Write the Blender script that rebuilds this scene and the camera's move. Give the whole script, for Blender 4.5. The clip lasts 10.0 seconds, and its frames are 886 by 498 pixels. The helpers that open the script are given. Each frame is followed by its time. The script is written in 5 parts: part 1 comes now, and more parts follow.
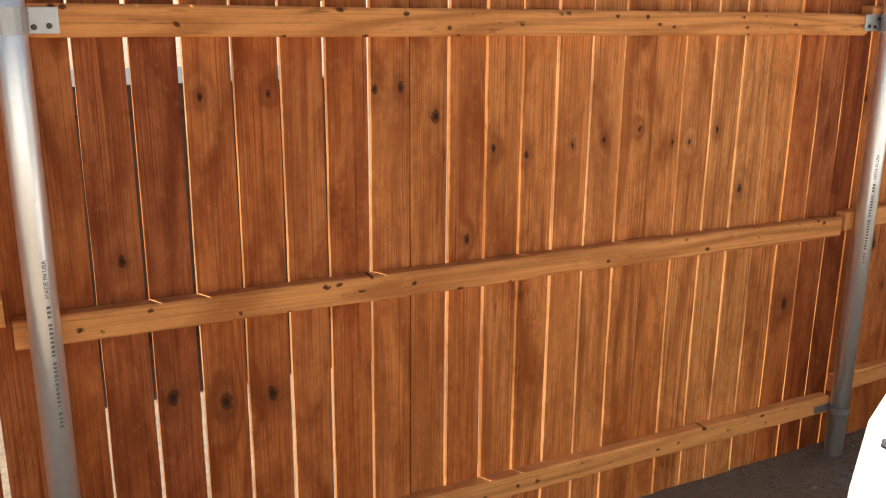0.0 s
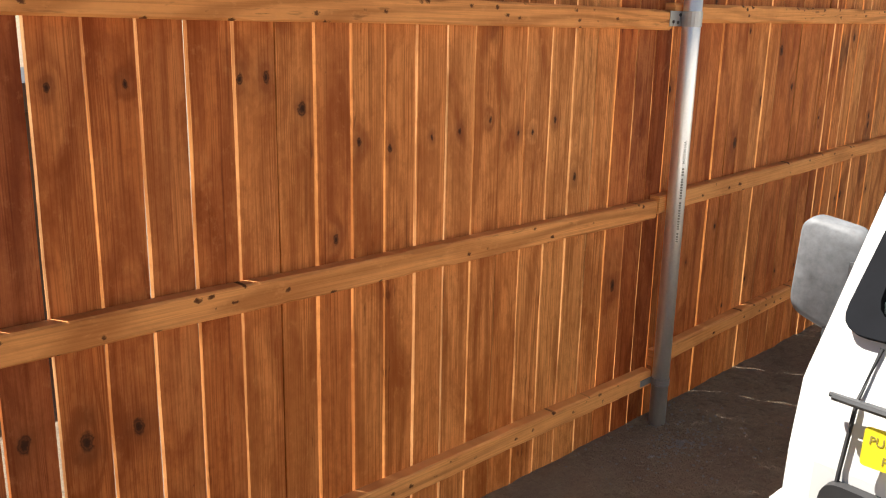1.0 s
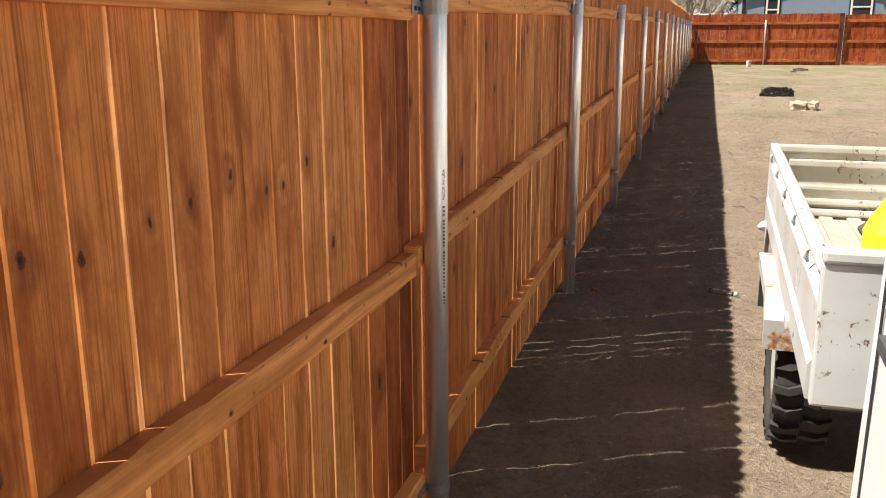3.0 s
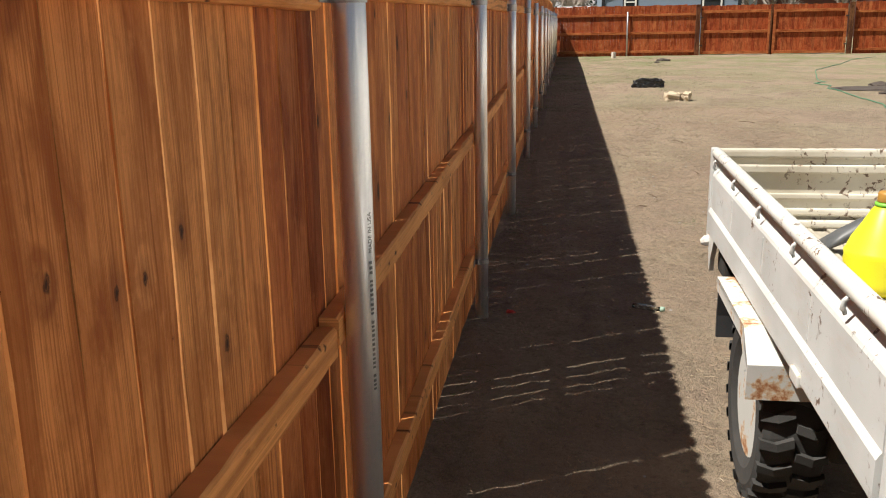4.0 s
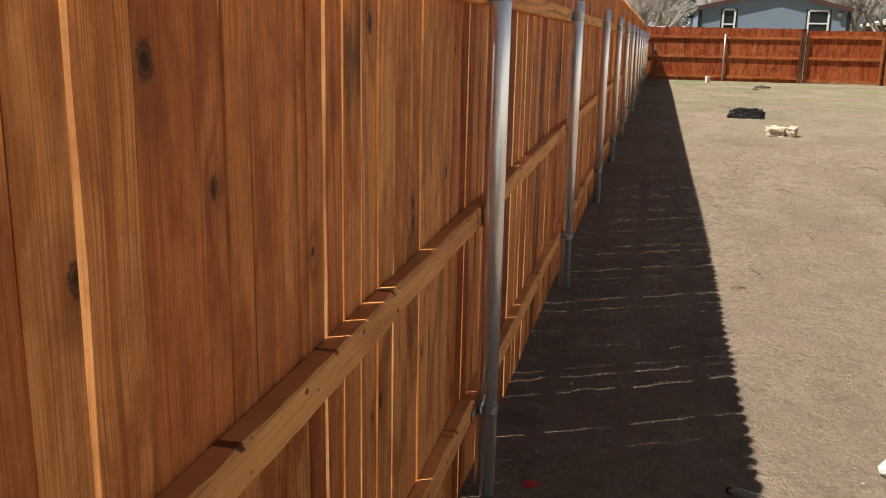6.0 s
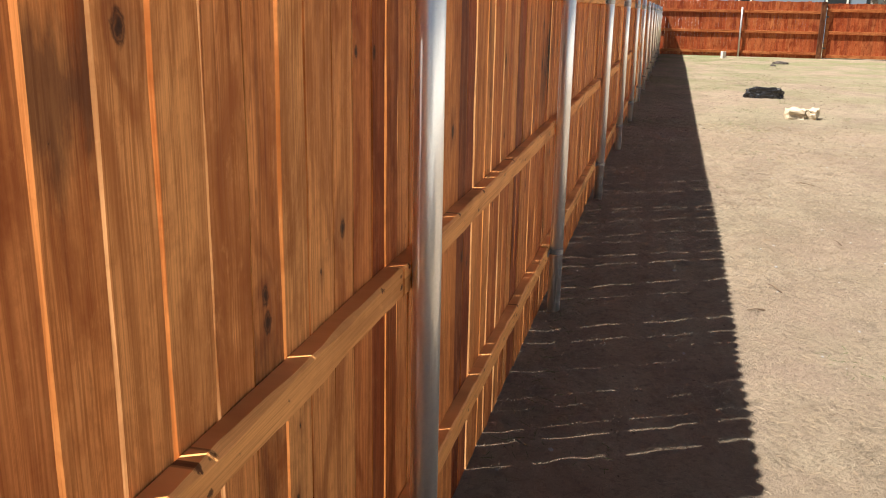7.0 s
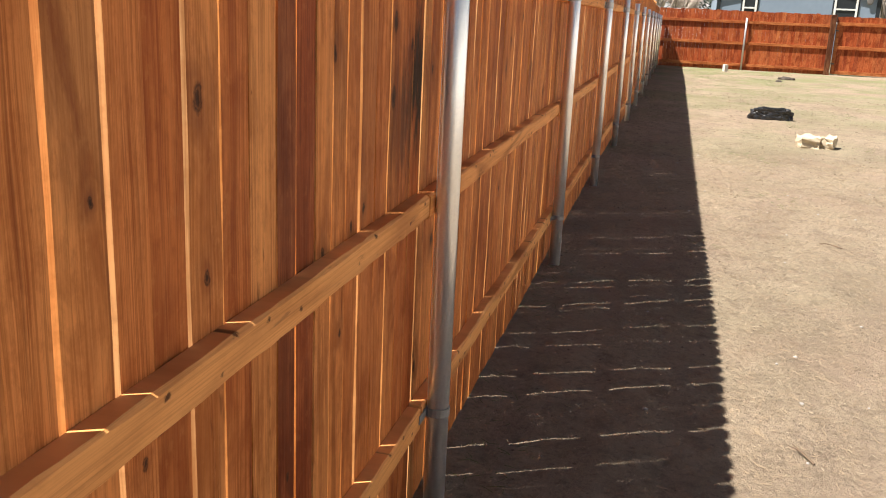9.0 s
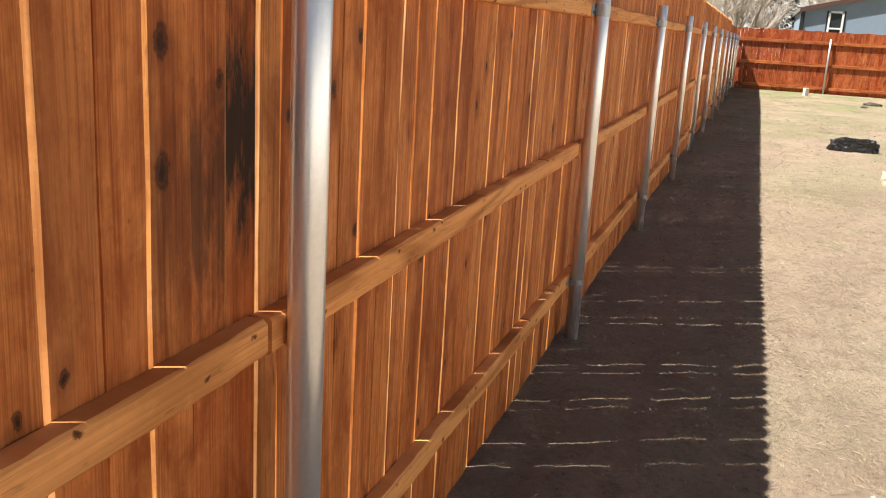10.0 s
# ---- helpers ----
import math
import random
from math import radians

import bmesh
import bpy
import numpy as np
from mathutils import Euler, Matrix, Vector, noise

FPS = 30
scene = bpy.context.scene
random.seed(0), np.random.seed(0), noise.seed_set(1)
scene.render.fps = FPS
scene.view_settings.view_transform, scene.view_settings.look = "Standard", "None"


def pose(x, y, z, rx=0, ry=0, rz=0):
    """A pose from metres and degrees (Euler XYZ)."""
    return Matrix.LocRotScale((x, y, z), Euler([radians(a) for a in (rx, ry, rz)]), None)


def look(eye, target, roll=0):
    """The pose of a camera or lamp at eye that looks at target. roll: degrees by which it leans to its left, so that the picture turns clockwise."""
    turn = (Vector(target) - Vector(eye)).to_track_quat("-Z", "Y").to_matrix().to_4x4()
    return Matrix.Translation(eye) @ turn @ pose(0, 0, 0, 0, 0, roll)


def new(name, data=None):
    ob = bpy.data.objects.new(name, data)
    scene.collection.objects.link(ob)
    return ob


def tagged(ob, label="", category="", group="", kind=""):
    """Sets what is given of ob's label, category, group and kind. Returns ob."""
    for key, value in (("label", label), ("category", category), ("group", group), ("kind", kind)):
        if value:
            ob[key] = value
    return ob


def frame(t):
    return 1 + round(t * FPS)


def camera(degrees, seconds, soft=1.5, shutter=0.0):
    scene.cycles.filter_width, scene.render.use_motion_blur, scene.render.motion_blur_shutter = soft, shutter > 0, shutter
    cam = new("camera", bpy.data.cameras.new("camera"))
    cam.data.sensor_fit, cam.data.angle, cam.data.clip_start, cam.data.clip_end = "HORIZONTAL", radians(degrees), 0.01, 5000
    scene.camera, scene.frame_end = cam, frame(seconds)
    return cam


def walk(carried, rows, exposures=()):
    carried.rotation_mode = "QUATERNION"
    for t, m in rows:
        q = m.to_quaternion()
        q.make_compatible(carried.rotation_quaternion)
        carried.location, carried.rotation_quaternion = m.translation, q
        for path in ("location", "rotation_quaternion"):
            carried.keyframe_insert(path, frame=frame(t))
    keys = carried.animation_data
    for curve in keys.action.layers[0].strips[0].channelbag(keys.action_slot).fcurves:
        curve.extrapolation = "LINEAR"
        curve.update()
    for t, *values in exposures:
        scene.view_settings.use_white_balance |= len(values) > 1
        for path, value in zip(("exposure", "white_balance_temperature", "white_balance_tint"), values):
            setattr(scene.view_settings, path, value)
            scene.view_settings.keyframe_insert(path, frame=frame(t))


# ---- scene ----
cam = camera(52.8, 10.0, soft=1.1)
PATH = [
    (0, (0.321, 0.04, 1.472), (1.218, 1.745, 0.936), 0.5),
    (0.2, (0.233, 0.067, 1.447), (1.298, 1.68, 0.933), 0.3),
    (0.5, (0.144, 0.114, 1.438), (1.371, 1.608, 0.928), 1.4),
    (1, (0.113, 0.302, 1.412), (1.482, 1.669, 0.907), 1.2),
    (1.5, (0.131, 0.521, 1.407), (1.671, 1.695, 0.907), 1.3),
    (2, (0.207, 0.794, 1.383), (1.923, 1.71, 0.918), 0.2),
    (2.5, (0.372, 1.01, 1.377), (2.199, 1.681, 0.917), -0.3),
    (2.7, (0.508, 1.099, 1.366), (2.353, 1.714, 0.9), -0.4),
    (3.8, (1.075, 1.457, 1.361), (2.985, 1.776, 0.861), -0.6),
    (4, (1.216, 1.479, 1.36), (3.136, 1.746, 0.867), -1.0),
    (4.5, (1.604, 1.462, 1.37), (3.53, 1.742, 0.911), -0.4),
    (5, (1.984, 1.455, 1.362), (3.905, 1.8, 0.925), 1.4),
    (5.5, (2.438, 1.466, 1.353), (4.35, 1.859, 0.914), 1.3),
    (5.7, (2.581, 1.458, 1.332), (4.487, 1.87, 0.887), 1.2),
    (6.8, (3.425, 1.398, 1.371), (5.299, 1.882, 0.864), 1.3),
    (7, (3.542, 1.405, 1.377), (5.417, 1.868, 0.857), 1.1),
    (7.5, (4.001, 1.376, 1.357), (5.878, 1.821, 0.831), 1.5),
    (8, (4.453, 1.372, 1.348), (6.324, 1.846, 0.822), 3.6),
    (8.5, (4.923, 1.379, 1.366), (6.798, 1.827, 0.835), 2.9),
    (9, (5.396, 1.332, 1.343), (7.275, 1.789, 0.831), 2.7),
    (9.5, (5.858, 1.319, 1.343), (7.723, 1.832, 0.837), 4.0),
    (10, (6.354, 1.226, 1.358), (8.196, 1.836, 0.872), 3.4),
]
EXPOSURES = [(0.0, 1.45), (1.0, 1.35), (2.7, 1.16), (3.8, 0.68), (5.7, 0.56), (6.8, 1.20), (8.5, 1.36), (9.5, 1.32), (10.0, 1.42)]
walk(cam, [(t, look(eye, target, roll)) for t, eye, target, roll in PATH], EXPOSURES)

# ---- world, sun, exposure ----
SUN_TO = Vector((-0.46, 0.90, 1.80)).normalized()
world = bpy.data.worlds.new("world")
scene.world = world
world.use_nodes = True
_n, _l = world.node_tree.nodes, world.node_tree.links
sky = _n.new("ShaderNodeTexSky")
sky.sky_type = "NISHITA"
sky.sun_disc = False
sky.sun_elevation = math.asin(SUN_TO.z)
sky.sun_rotation = math.atan2(SUN_TO.x, SUN_TO.y)
sky.air_density, sky.dust_density, sky.ozone_density = 1.0, 1.5, 1.0
_l.new(sky.outputs[0], _n["Background"].inputs[0])
_n["Background"].inputs[1].default_value = 0.027
sun = new("sun", bpy.data.lights.new("sun", "SUN"))
sun.data.energy, sun.data.angle, sun.data.color = 5.0, radians(0.53), (1.0, 0.945, 0.855)
sun.rotation_euler = SUN_TO.to_track_quat("Z", "Y").to_euler()


# ---- materials ----
class Mat:
    """A small node-building helper round one Principled material."""

    def __init__(self, name, rough=0.6, metal=0.0):
        self.mat = bpy.data.materials.new(name)
        self.mat.use_nodes = True
        self.nodes, self.links = self.mat.node_tree.nodes, self.mat.node_tree.links
        self.bsdf = self.nodes["Principled BSDF"]
        self.bsdf.inputs["Roughness"].default_value = rough
        self.bsdf.inputs["Metallic"].default_value = metal

    def put(self, socket, value):
        if isinstance(value, (int, float)):
            socket.default_value = value
        elif isinstance(value, (tuple, list)):
            v = tuple(value)
            socket.default_value = v + (1.0,) if len(v) == 3 and len(socket.default_value) == 4 else v
        else:
            self.links.new(value, socket)

    def math(self, op, a, b=0.0, c=0.0):
        n = self.nodes.new("ShaderNodeMath")
        n.operation = op
        for i, v in enumerate((a, b, c)):
            self.put(n.inputs[i], v)
        return n.outputs[0]

    def coord(self, kind="Object"):
        return self.nodes.new("ShaderNodeTexCoord").outputs[kind]

    def mapped(self, vec, scale=(1, 1, 1), shift=None):
        n = self.nodes.new("ShaderNodeMapping")
        self.put(n.inputs["Vector"], vec)
        n.inputs["Scale"].default_value = scale
        if shift is not None:
            self.put(n.inputs["Location"], shift)
        return n.outputs[0]

    def noise(self, vec, scale, detail=3.0, rough=0.55, distort=0.0):
        n = self.nodes.new("ShaderNodeTexNoise")
        self.put(n.inputs["Vector"], vec)
        n.inputs["Scale"].default_value = scale
        n.inputs["Detail"].default_value = detail
        n.inputs["Roughness"].default_value = rough
        n.inputs["Distortion"].default_value = distort
        return n.outputs["Fac"]

    def ramp(self, fac, *stops):
        n = self.nodes.new("ShaderNodeValToRGB")
        self.put(n.inputs[0], fac)
        els = n.color_ramp.elements
        while len(els) < len(stops):
            els.new(0.5)
        for e, (p, c) in zip(els, stops):
            e.position = p
            e.color = (c, c, c, 1) if isinstance(c, (int, float)) else (*c, 1)
        return n.outputs[0]

    def mix(self, fac, a, b, blend="MIX"):
        n = self.nodes.new("ShaderNodeMix")
        n.data_type, n.blend_type = "RGBA", blend
        self.put(n.inputs[0], fac)
        self.put(n.inputs[6], a)
        self.put(n.inputs[7], b)
        return n.outputs[2]

    def random(self, islands=False):
        if islands:
            return self.nodes.new("ShaderNodeNewGeometry").outputs["Random Per Island"]
        return self.nodes.new("ShaderNodeObjectInfo").outputs["Random"]

    def xyz(self, x, y, z):
        n = self.nodes.new("ShaderNodeCombineXYZ")
        for i, v in enumerate((x, y, z)):
            self.put(n.inputs[i], v)
        return n.outputs[0]

    def split(self, vec):
        n = self.nodes.new("ShaderNodeSeparateXYZ")
        self.put(n.inputs[0], vec)
        return n.outputs

    def prop(self, name):
        n = self.nodes.new("ShaderNodeAttribute")
        n.attribute_type, n.attribute_name = "OBJECT", name
        return n.outputs["Vector"]

    def bump(self, height, strength=0.3, dist=0.01):
        n = self.nodes.new("ShaderNodeBump")
        n.inputs["Strength"].default_value, n.inputs["Distance"].default_value = strength, dist
        self.put(n.inputs["Height"], height)
        self.links.new(n.outputs[0], self.bsdf.inputs["Normal"])

    def done(self, colour, rough=None):
        self.put(self.bsdf.inputs["Base Color"], colour)
        if rough is not None:
            self.put(self.bsdf.inputs["Roughness"], rough)
        return self.mat


def wood(name, tones, along="z", islands=False, knots=False, specks=False, weather=0.40):
    """Sawn, stained softwood: growth rings drawn out along the board, fine fibre, knots, blotches of stain."""
    m = Mat(name, 0.62)
    r = m.random(islands)
    x, y, z = m.split(m.coord())
    if along == "x":
        x, z = z, x
    elif along == "y":
        x, y, z = m.math("ADD", x, z), 0.0, y
    u = x if along != "z" else m.math("ADD", x, m.math("MULTIPLY", y, 0.6))
    shift = m.math("MULTIPLY", r, 173.0)
    pull = 0.0
    ring_seed = m.noise(m.xyz(x, shift, z), 14, 3)
    dark, ruddy = None, None
    if knots:
        for key in ("knot_a", "knot_b"):
            ku, kz, kr = m.split(m.prop(key))
            du, dz = m.math("SUBTRACT", x, ku), m.math("SUBTRACT", z, kz)
            du = m.math("ADD", du, m.math("MULTIPLY", m.math("SUBTRACT", m.noise(m.xyz(x, shift, z), 60, 2), 0.5), 0.012))
            d = m.math("SQRT", m.math("ADD", m.math("MULTIPLY", du, du), m.math("MULTIPLY", m.math("MULTIPLY", dz, dz), 0.36)))
            q = m.math("DIVIDE", d, m.math("MAXIMUM", kr, 0.0005))
            near = m.math("POWER", 2.718, m.math("MULTIPLY", m.math("MULTIPLY", q, q), -0.10))
            pull = m.math("ADD", pull, m.math("MULTIPLY", near, 0.11))
            rag = m.math("ADD", q, m.math("MULTIPLY", m.math("SUBTRACT", m.noise(m.xyz(x, shift, z), 95, 4, 0.7), 0.5), 0.8))
            core = m.ramp(rag, (0.0, 1.0), (0.38, 0.90), (0.55, 0.55), (0.66, 0.85), (0.92, 0.15), (1.3, 0.0))
            halo = m.math("MULTIPLY", m.math("POWER", near, 1.2), m.math("MULTIPLY_ADD", ring_seed, 1.1, -0.18))
            halo = m.math("MINIMUM", m.math("MAXIMUM", halo, 0.0), 0.5)
            dark = core if dark is None else m.math("MAXIMUM", dark, core)
            ruddy = halo if ruddy is None else m.math("MAXIMUM", ruddy, halo)
    flow = m.noise(m.xyz(m.math("MULTIPLY", u, 6.0), shift, m.math("MULTIPLY", z, 0.55)), 1.0, 1.5, 0.4)
    flow = m.math("ADD", flow, pull)
    ring = m.math("SINE", m.math("MULTIPLY", flow, m.math("ADD", 26.0, m.math("MULTIPLY", r, 44.0))))
    ring = m.ramp(m.math("MULTIPLY_ADD", ring, 0.5, 0.5), (0.0, 0.0), (0.55, 0.12), (0.95, 1.0))
    fibre = m.noise(m.xyz(m.math("MULTIPLY", u, 210.0), shift, m.math("MULTIPLY", z, 3.0)), 1.0, 4.0, 0.65)
    blotch = m.noise(m.xyz(m.math("MULTIPLY", u, 9.0), shift, m.math("MULTIPLY", z, 3.2)), 1.0, 5.0, 0.6, 0.8)
    broad = m.noise(m.xyz(m.math("MULTIPLY", u, 3.0), m.math("ADD", shift, 5.0), m.math("MULTIPLY", z, 1.1)), 1.0, 3.0, 0.55)
    streak = m.noise(m.xyz(m.math("MULTIPLY", u, 20.0), shift, m.math("MULTIPLY", z, 0.45)), 1.0, 3.0, 0.55)
    pick = m.split(m.prop("tone"))[0] if knots else r
    col = m.ramp(pick, *[(i / (len(tones) - 1), c) for i, c in enumerate(tones)])
    deep = m.mix(1.0, col, (0.41, 0.275, 0.175), "MULTIPLY")
    pale = m.mix(0.34, col, (0.88, 0.44, 0.165))
    col = m.mix(m.ramp(broad, (0.42, 0.0), (0.68, 0.60)), col, pale)
    col = m.mix(m.ramp(streak, (0.56, 0.0), (0.72, 0.40)), col, pale)
    where = m.noise(m.xyz(m.math("MULTIPLY", u, 8.0), m.math("ADD", shift, 9.0), m.math("MULTIPLY", z, 1.1)), 1.0, 2.0, 0.5)
    amount = m.ramp(m.noise(m.xyz(m.math("MULTIPLY", r, 40.0), 0.0, m.math("MULTIPLY", z, 0.9)), 1.0, 2.0), (0.38, 0.08), (0.62, 0.66))
    col = m.mix(m.math("MULTIPLY", ring, amount), col, deep)
    col = m.mix(m.ramp(fibre, (0.30, 0.35 if specks else 0.60), (0.52, 0.0)), col, deep)
    col = m.mix(m.ramp(blotch, (0.47, 0.0), (0.68, weather * 2.1)), col, deep)
    mottle = m.noise(m.xyz(m.math("MULTIPLY", u, 42.0), m.math("ADD", shift, 21.0), m.math("MULTIPLY", z, 26.0)), 1.0, 4.0, 0.7)
    col = m.mix(m.ramp(mottle, (0.50, 0.0), (0.72, 0.12 if specks else 0.40)), col, deep)
    col = m.mix(m.ramp(mottle, (0.30, 0.35), (0.44, 0.0)), col, pale)
    thin = m.noise(m.xyz(m.math("MULTIPLY", u, 95.0), m.math("ADD", shift, 3.0), m.math("MULTIPLY", z, 1.3)), 1.0, 2.0, 0.6)
    col = m.mix(m.math("MULTIPLY", m.ramp(thin, (0.60, 0.0), (0.68, 0.20 if specks else 0.55)), m.ramp(where, (0.40, 0.0), (0.56, 1.0))), col, m.mix(1.0, col, (0.30, 0.19, 0.12), "MULTIPLY"))
    grain = m.noise(m.xyz(m.math("MULTIPLY", u, 400.0), m.math("ADD", shift, 7.0), m.math("MULTIPLY", z, 4.0)), 1.0, 2.0, 0.6)
    band = m.noise(m.xyz(m.math("MULTIPLY", u, 22.0), m.math("ADD", shift, 13.0), m.math("MULTIPLY", z, 1.6)), 1.0, 2.0, 0.5)
    col = m.mix(m.math("MULTIPLY", m.ramp(grain, (0.48, 0.0), (0.60, 0.22 if specks else 0.60)), m.ramp(band, (0.40, 0.25), (0.60, 1.0))), col, deep)
    dash = m.noise(m.xyz(m.math("MULTIPLY", u, 62.0), shift, m.math("MULTIPLY", z, 9.0)), 1.0, 3.0, 0.6)
    dash = m.math("MULTIPLY", m.ramp(dash, (0.62, 0.0), (0.70, 0.6)), m.ramp(where, (0.50, 0.0), (0.62, 1.0)))
    col = m.mix(dash, col, m.mix(1.0, col, (0.22, 0.13, 0.09), "MULTIPLY"))
    if specks:
        spot = m.nodes.new("ShaderNodeTexVoronoi")
        m.put(spot.inputs["Vector"], m.xyz(m.math("MULTIPLY", u, 34.0), shift, m.math("MULTIPLY", z, 21.0)))
        spot.inputs["Scale"].default_value = 1.0
        pick = m.math("GREATER_THAN", m.split(spot.outputs["Color"])[0], 0.45)
        s = m.math("MULTIPLY", m.ramp(m.math("ADD", spot.outputs["Distance"], m.math("MULTIPLY_ADD", m.noise(m.xyz(x, shift, z), 90, 3, 0.7), 0.55, -0.25)), (0.0, 0.97), (0.15, 0.85), (0.24, 0.0)), pick)
        col = m.mix(s, col, (0.075, 0.022, 0.007))
    if dark is not None:
        col = m.mix(m.math("MULTIPLY", ruddy, 1.5), col, (0.200, 0.056, 0.016))
        col = m.mix(dark, col, (0.040, 0.013, 0.006))
        su, sz, sr = m.split(m.prop("stain"))
        a = m.math("DIVIDE", m.math("ABSOLUTE", m.math("SUBTRACT", z, sz)), m.math("MAXIMUM", sr, 0.0005))
        a = m.math("ADD", a, m.math("MULTIPLY", m.math("SUBTRACT", m.noise(m.xyz(m.math("MULTIPLY", u, 26.0), shift, m.math("MULTIPLY", z, 6.5)), 1.0, 5, 0.7), 0.5), 3.0))
        col = m.mix(m.math("MULTIPLY", m.ramp(a, (0.30, 1.0), (1.15, 0.0)), su), col, (0.030, 0.018, 0.012))
    m.bump(m.math("ADD", m.math("MULTIPLY", fibre, 0.6), m.math("MULTIPLY", ring, 0.4)), 0.35, 0.0025)
    m.bsdf.inputs["Specular IOR Level"].default_value = 0.16
    return m.done(col, m.ramp(fibre, (0.2, 0.78), (0.8, 0.5)))


CEDAR = [(0.258, 0.056, 0.016), (0.407, 0.098, 0.026), (0.575, 0.164, 0.040), (0.687, 0.220, 0.057), (0.763, 0.271, 0.073), (0.835, 0.327, 0.098), (0.835, 0.386, 0.129)]
M_PICKET = wood("cedar_picket", CEDAR, "z", knots=True)
M_PICKET_FAR = wood("cedar_picket_far", CEDAR, "z", islands=True)
M_RAIL = wood("rail_timber", [(0.91, 0.405, 0.130), (0.93, 0.445, 0.155), (0.90, 0.378, 0.118)], "x", specks=True, weather=0.10)
# picket edges coloured paler to paint in the sun's glow in the gaps
M_EDGE_GLOW = wood("sunlit_edge_tint", [(0.76, 0.26, 0.062), (0.82, 0.38, 0.120), (0.88, 0.54, 0.260)], "z", weather=0.35)
M_FARWOOD = wood("red_stained_picket", [(0.36, 0.075, 0.026), (0.44, 0.105, 0.034), (0.40, 0.085, 0.028), (0.30, 0.062, 0.024)], "z", islands=True)
M_FARRAIL = wood("red_stained_rail", [(0.50, 0.165, 0.055), (0.44, 0.130, 0.045)], "y")
M_DARKWOOD = wood("dark_stained_post", [(0.10, 0.040, 0.022), (0.13, 0.05, 0.026)], "z")


def galvanised(name, rough=0.30, tone=0.97, metal=0.76):
    m = Mat(name, rough, metal)
    c = m.coord()
    v = m.nodes.new("ShaderNodeTexVoronoi")
    m.put(v.inputs["Vector"], c)
    v.inputs["Scale"].default_value = 130.0
    cell = m.split(v.outputs["Color"])[0]
    streak = m.noise(m.mapped(c, (60, 60, 3)), 1.0, 3)
    smear = m.noise(c, 7.0, 4, 0.6)
    f = m.math("ADD", m.math("MULTIPLY", cell, 0.35), m.math("MULTIPLY", streak, 0.65))
    col = m.ramp(f, (0.2, (tone * 0.95, tone * 0.96, tone * 0.97)), (0.8, (tone * 1.04, tone * 1.04, tone * 1.03)))
    col = m.mix(m.ramp(smear, (0.60, 0.0), (0.80, 0.10)), col, (0.45, 0.44, 0.42))
    scuff = m.noise(m.mapped(c, (160, 160, 2.2)), 1.0, 4, 0.7)
    col = m.mix(m.ramp(scuff, (0.58, 0.0), (0.72, 0.20)), col, (0.55, 0.55, 0.53))
    m.bump(m.math("ADD", streak, scuff), 0.03, 0.0003)
    return m.done(col, m.ramp(smear, (0.3, rough - 0.02), (0.9, rough + 0.06)))


M_GALV = galvanised("galvanised_pipe")
M_BRACKET = galvanised("galvanised_bracket", 0.42, 0.50, 0.7)
M_CLAMP = galvanised("dull_clamp", 0.55, 0.30, 0.5)


def plain(name, col, rough=0.5, metal=0.0, vary=0.12, scale=30.0, bump=0.0):
    m = Mat(name, rough, metal)
    n = m.noise(m.coord(), scale, 4, 0.6)
    big = m.noise(m.coord(), scale * 0.13, 3, 0.6)
    f = m.math("ADD", m.math("MULTIPLY", n, 0.5), m.math("MULTIPLY", big, 0.5))
    lo, hi = tuple(c * (1 - vary) for c in col), tuple(min(1, c * (1 + vary)) for c in col)
    if bump:
        m.bump(n, bump, 0.003)
    return m.done(m.ramp(f, (0.3, lo), (0.7, hi)), m.ramp(big, (0.3, max(0.05, rough - 0.07)), (0.7, min(1, rough + 0.07))))


def glass(name, tint=(0.9, 0.95, 0.95), rough=0.02):
    m = Mat(name, rough)
    m.bsdf.inputs["Transmission Weight"].default_value = 1.0
    m.bsdf.inputs["IOR"].default_value = 1.45
    return m.done(tint)


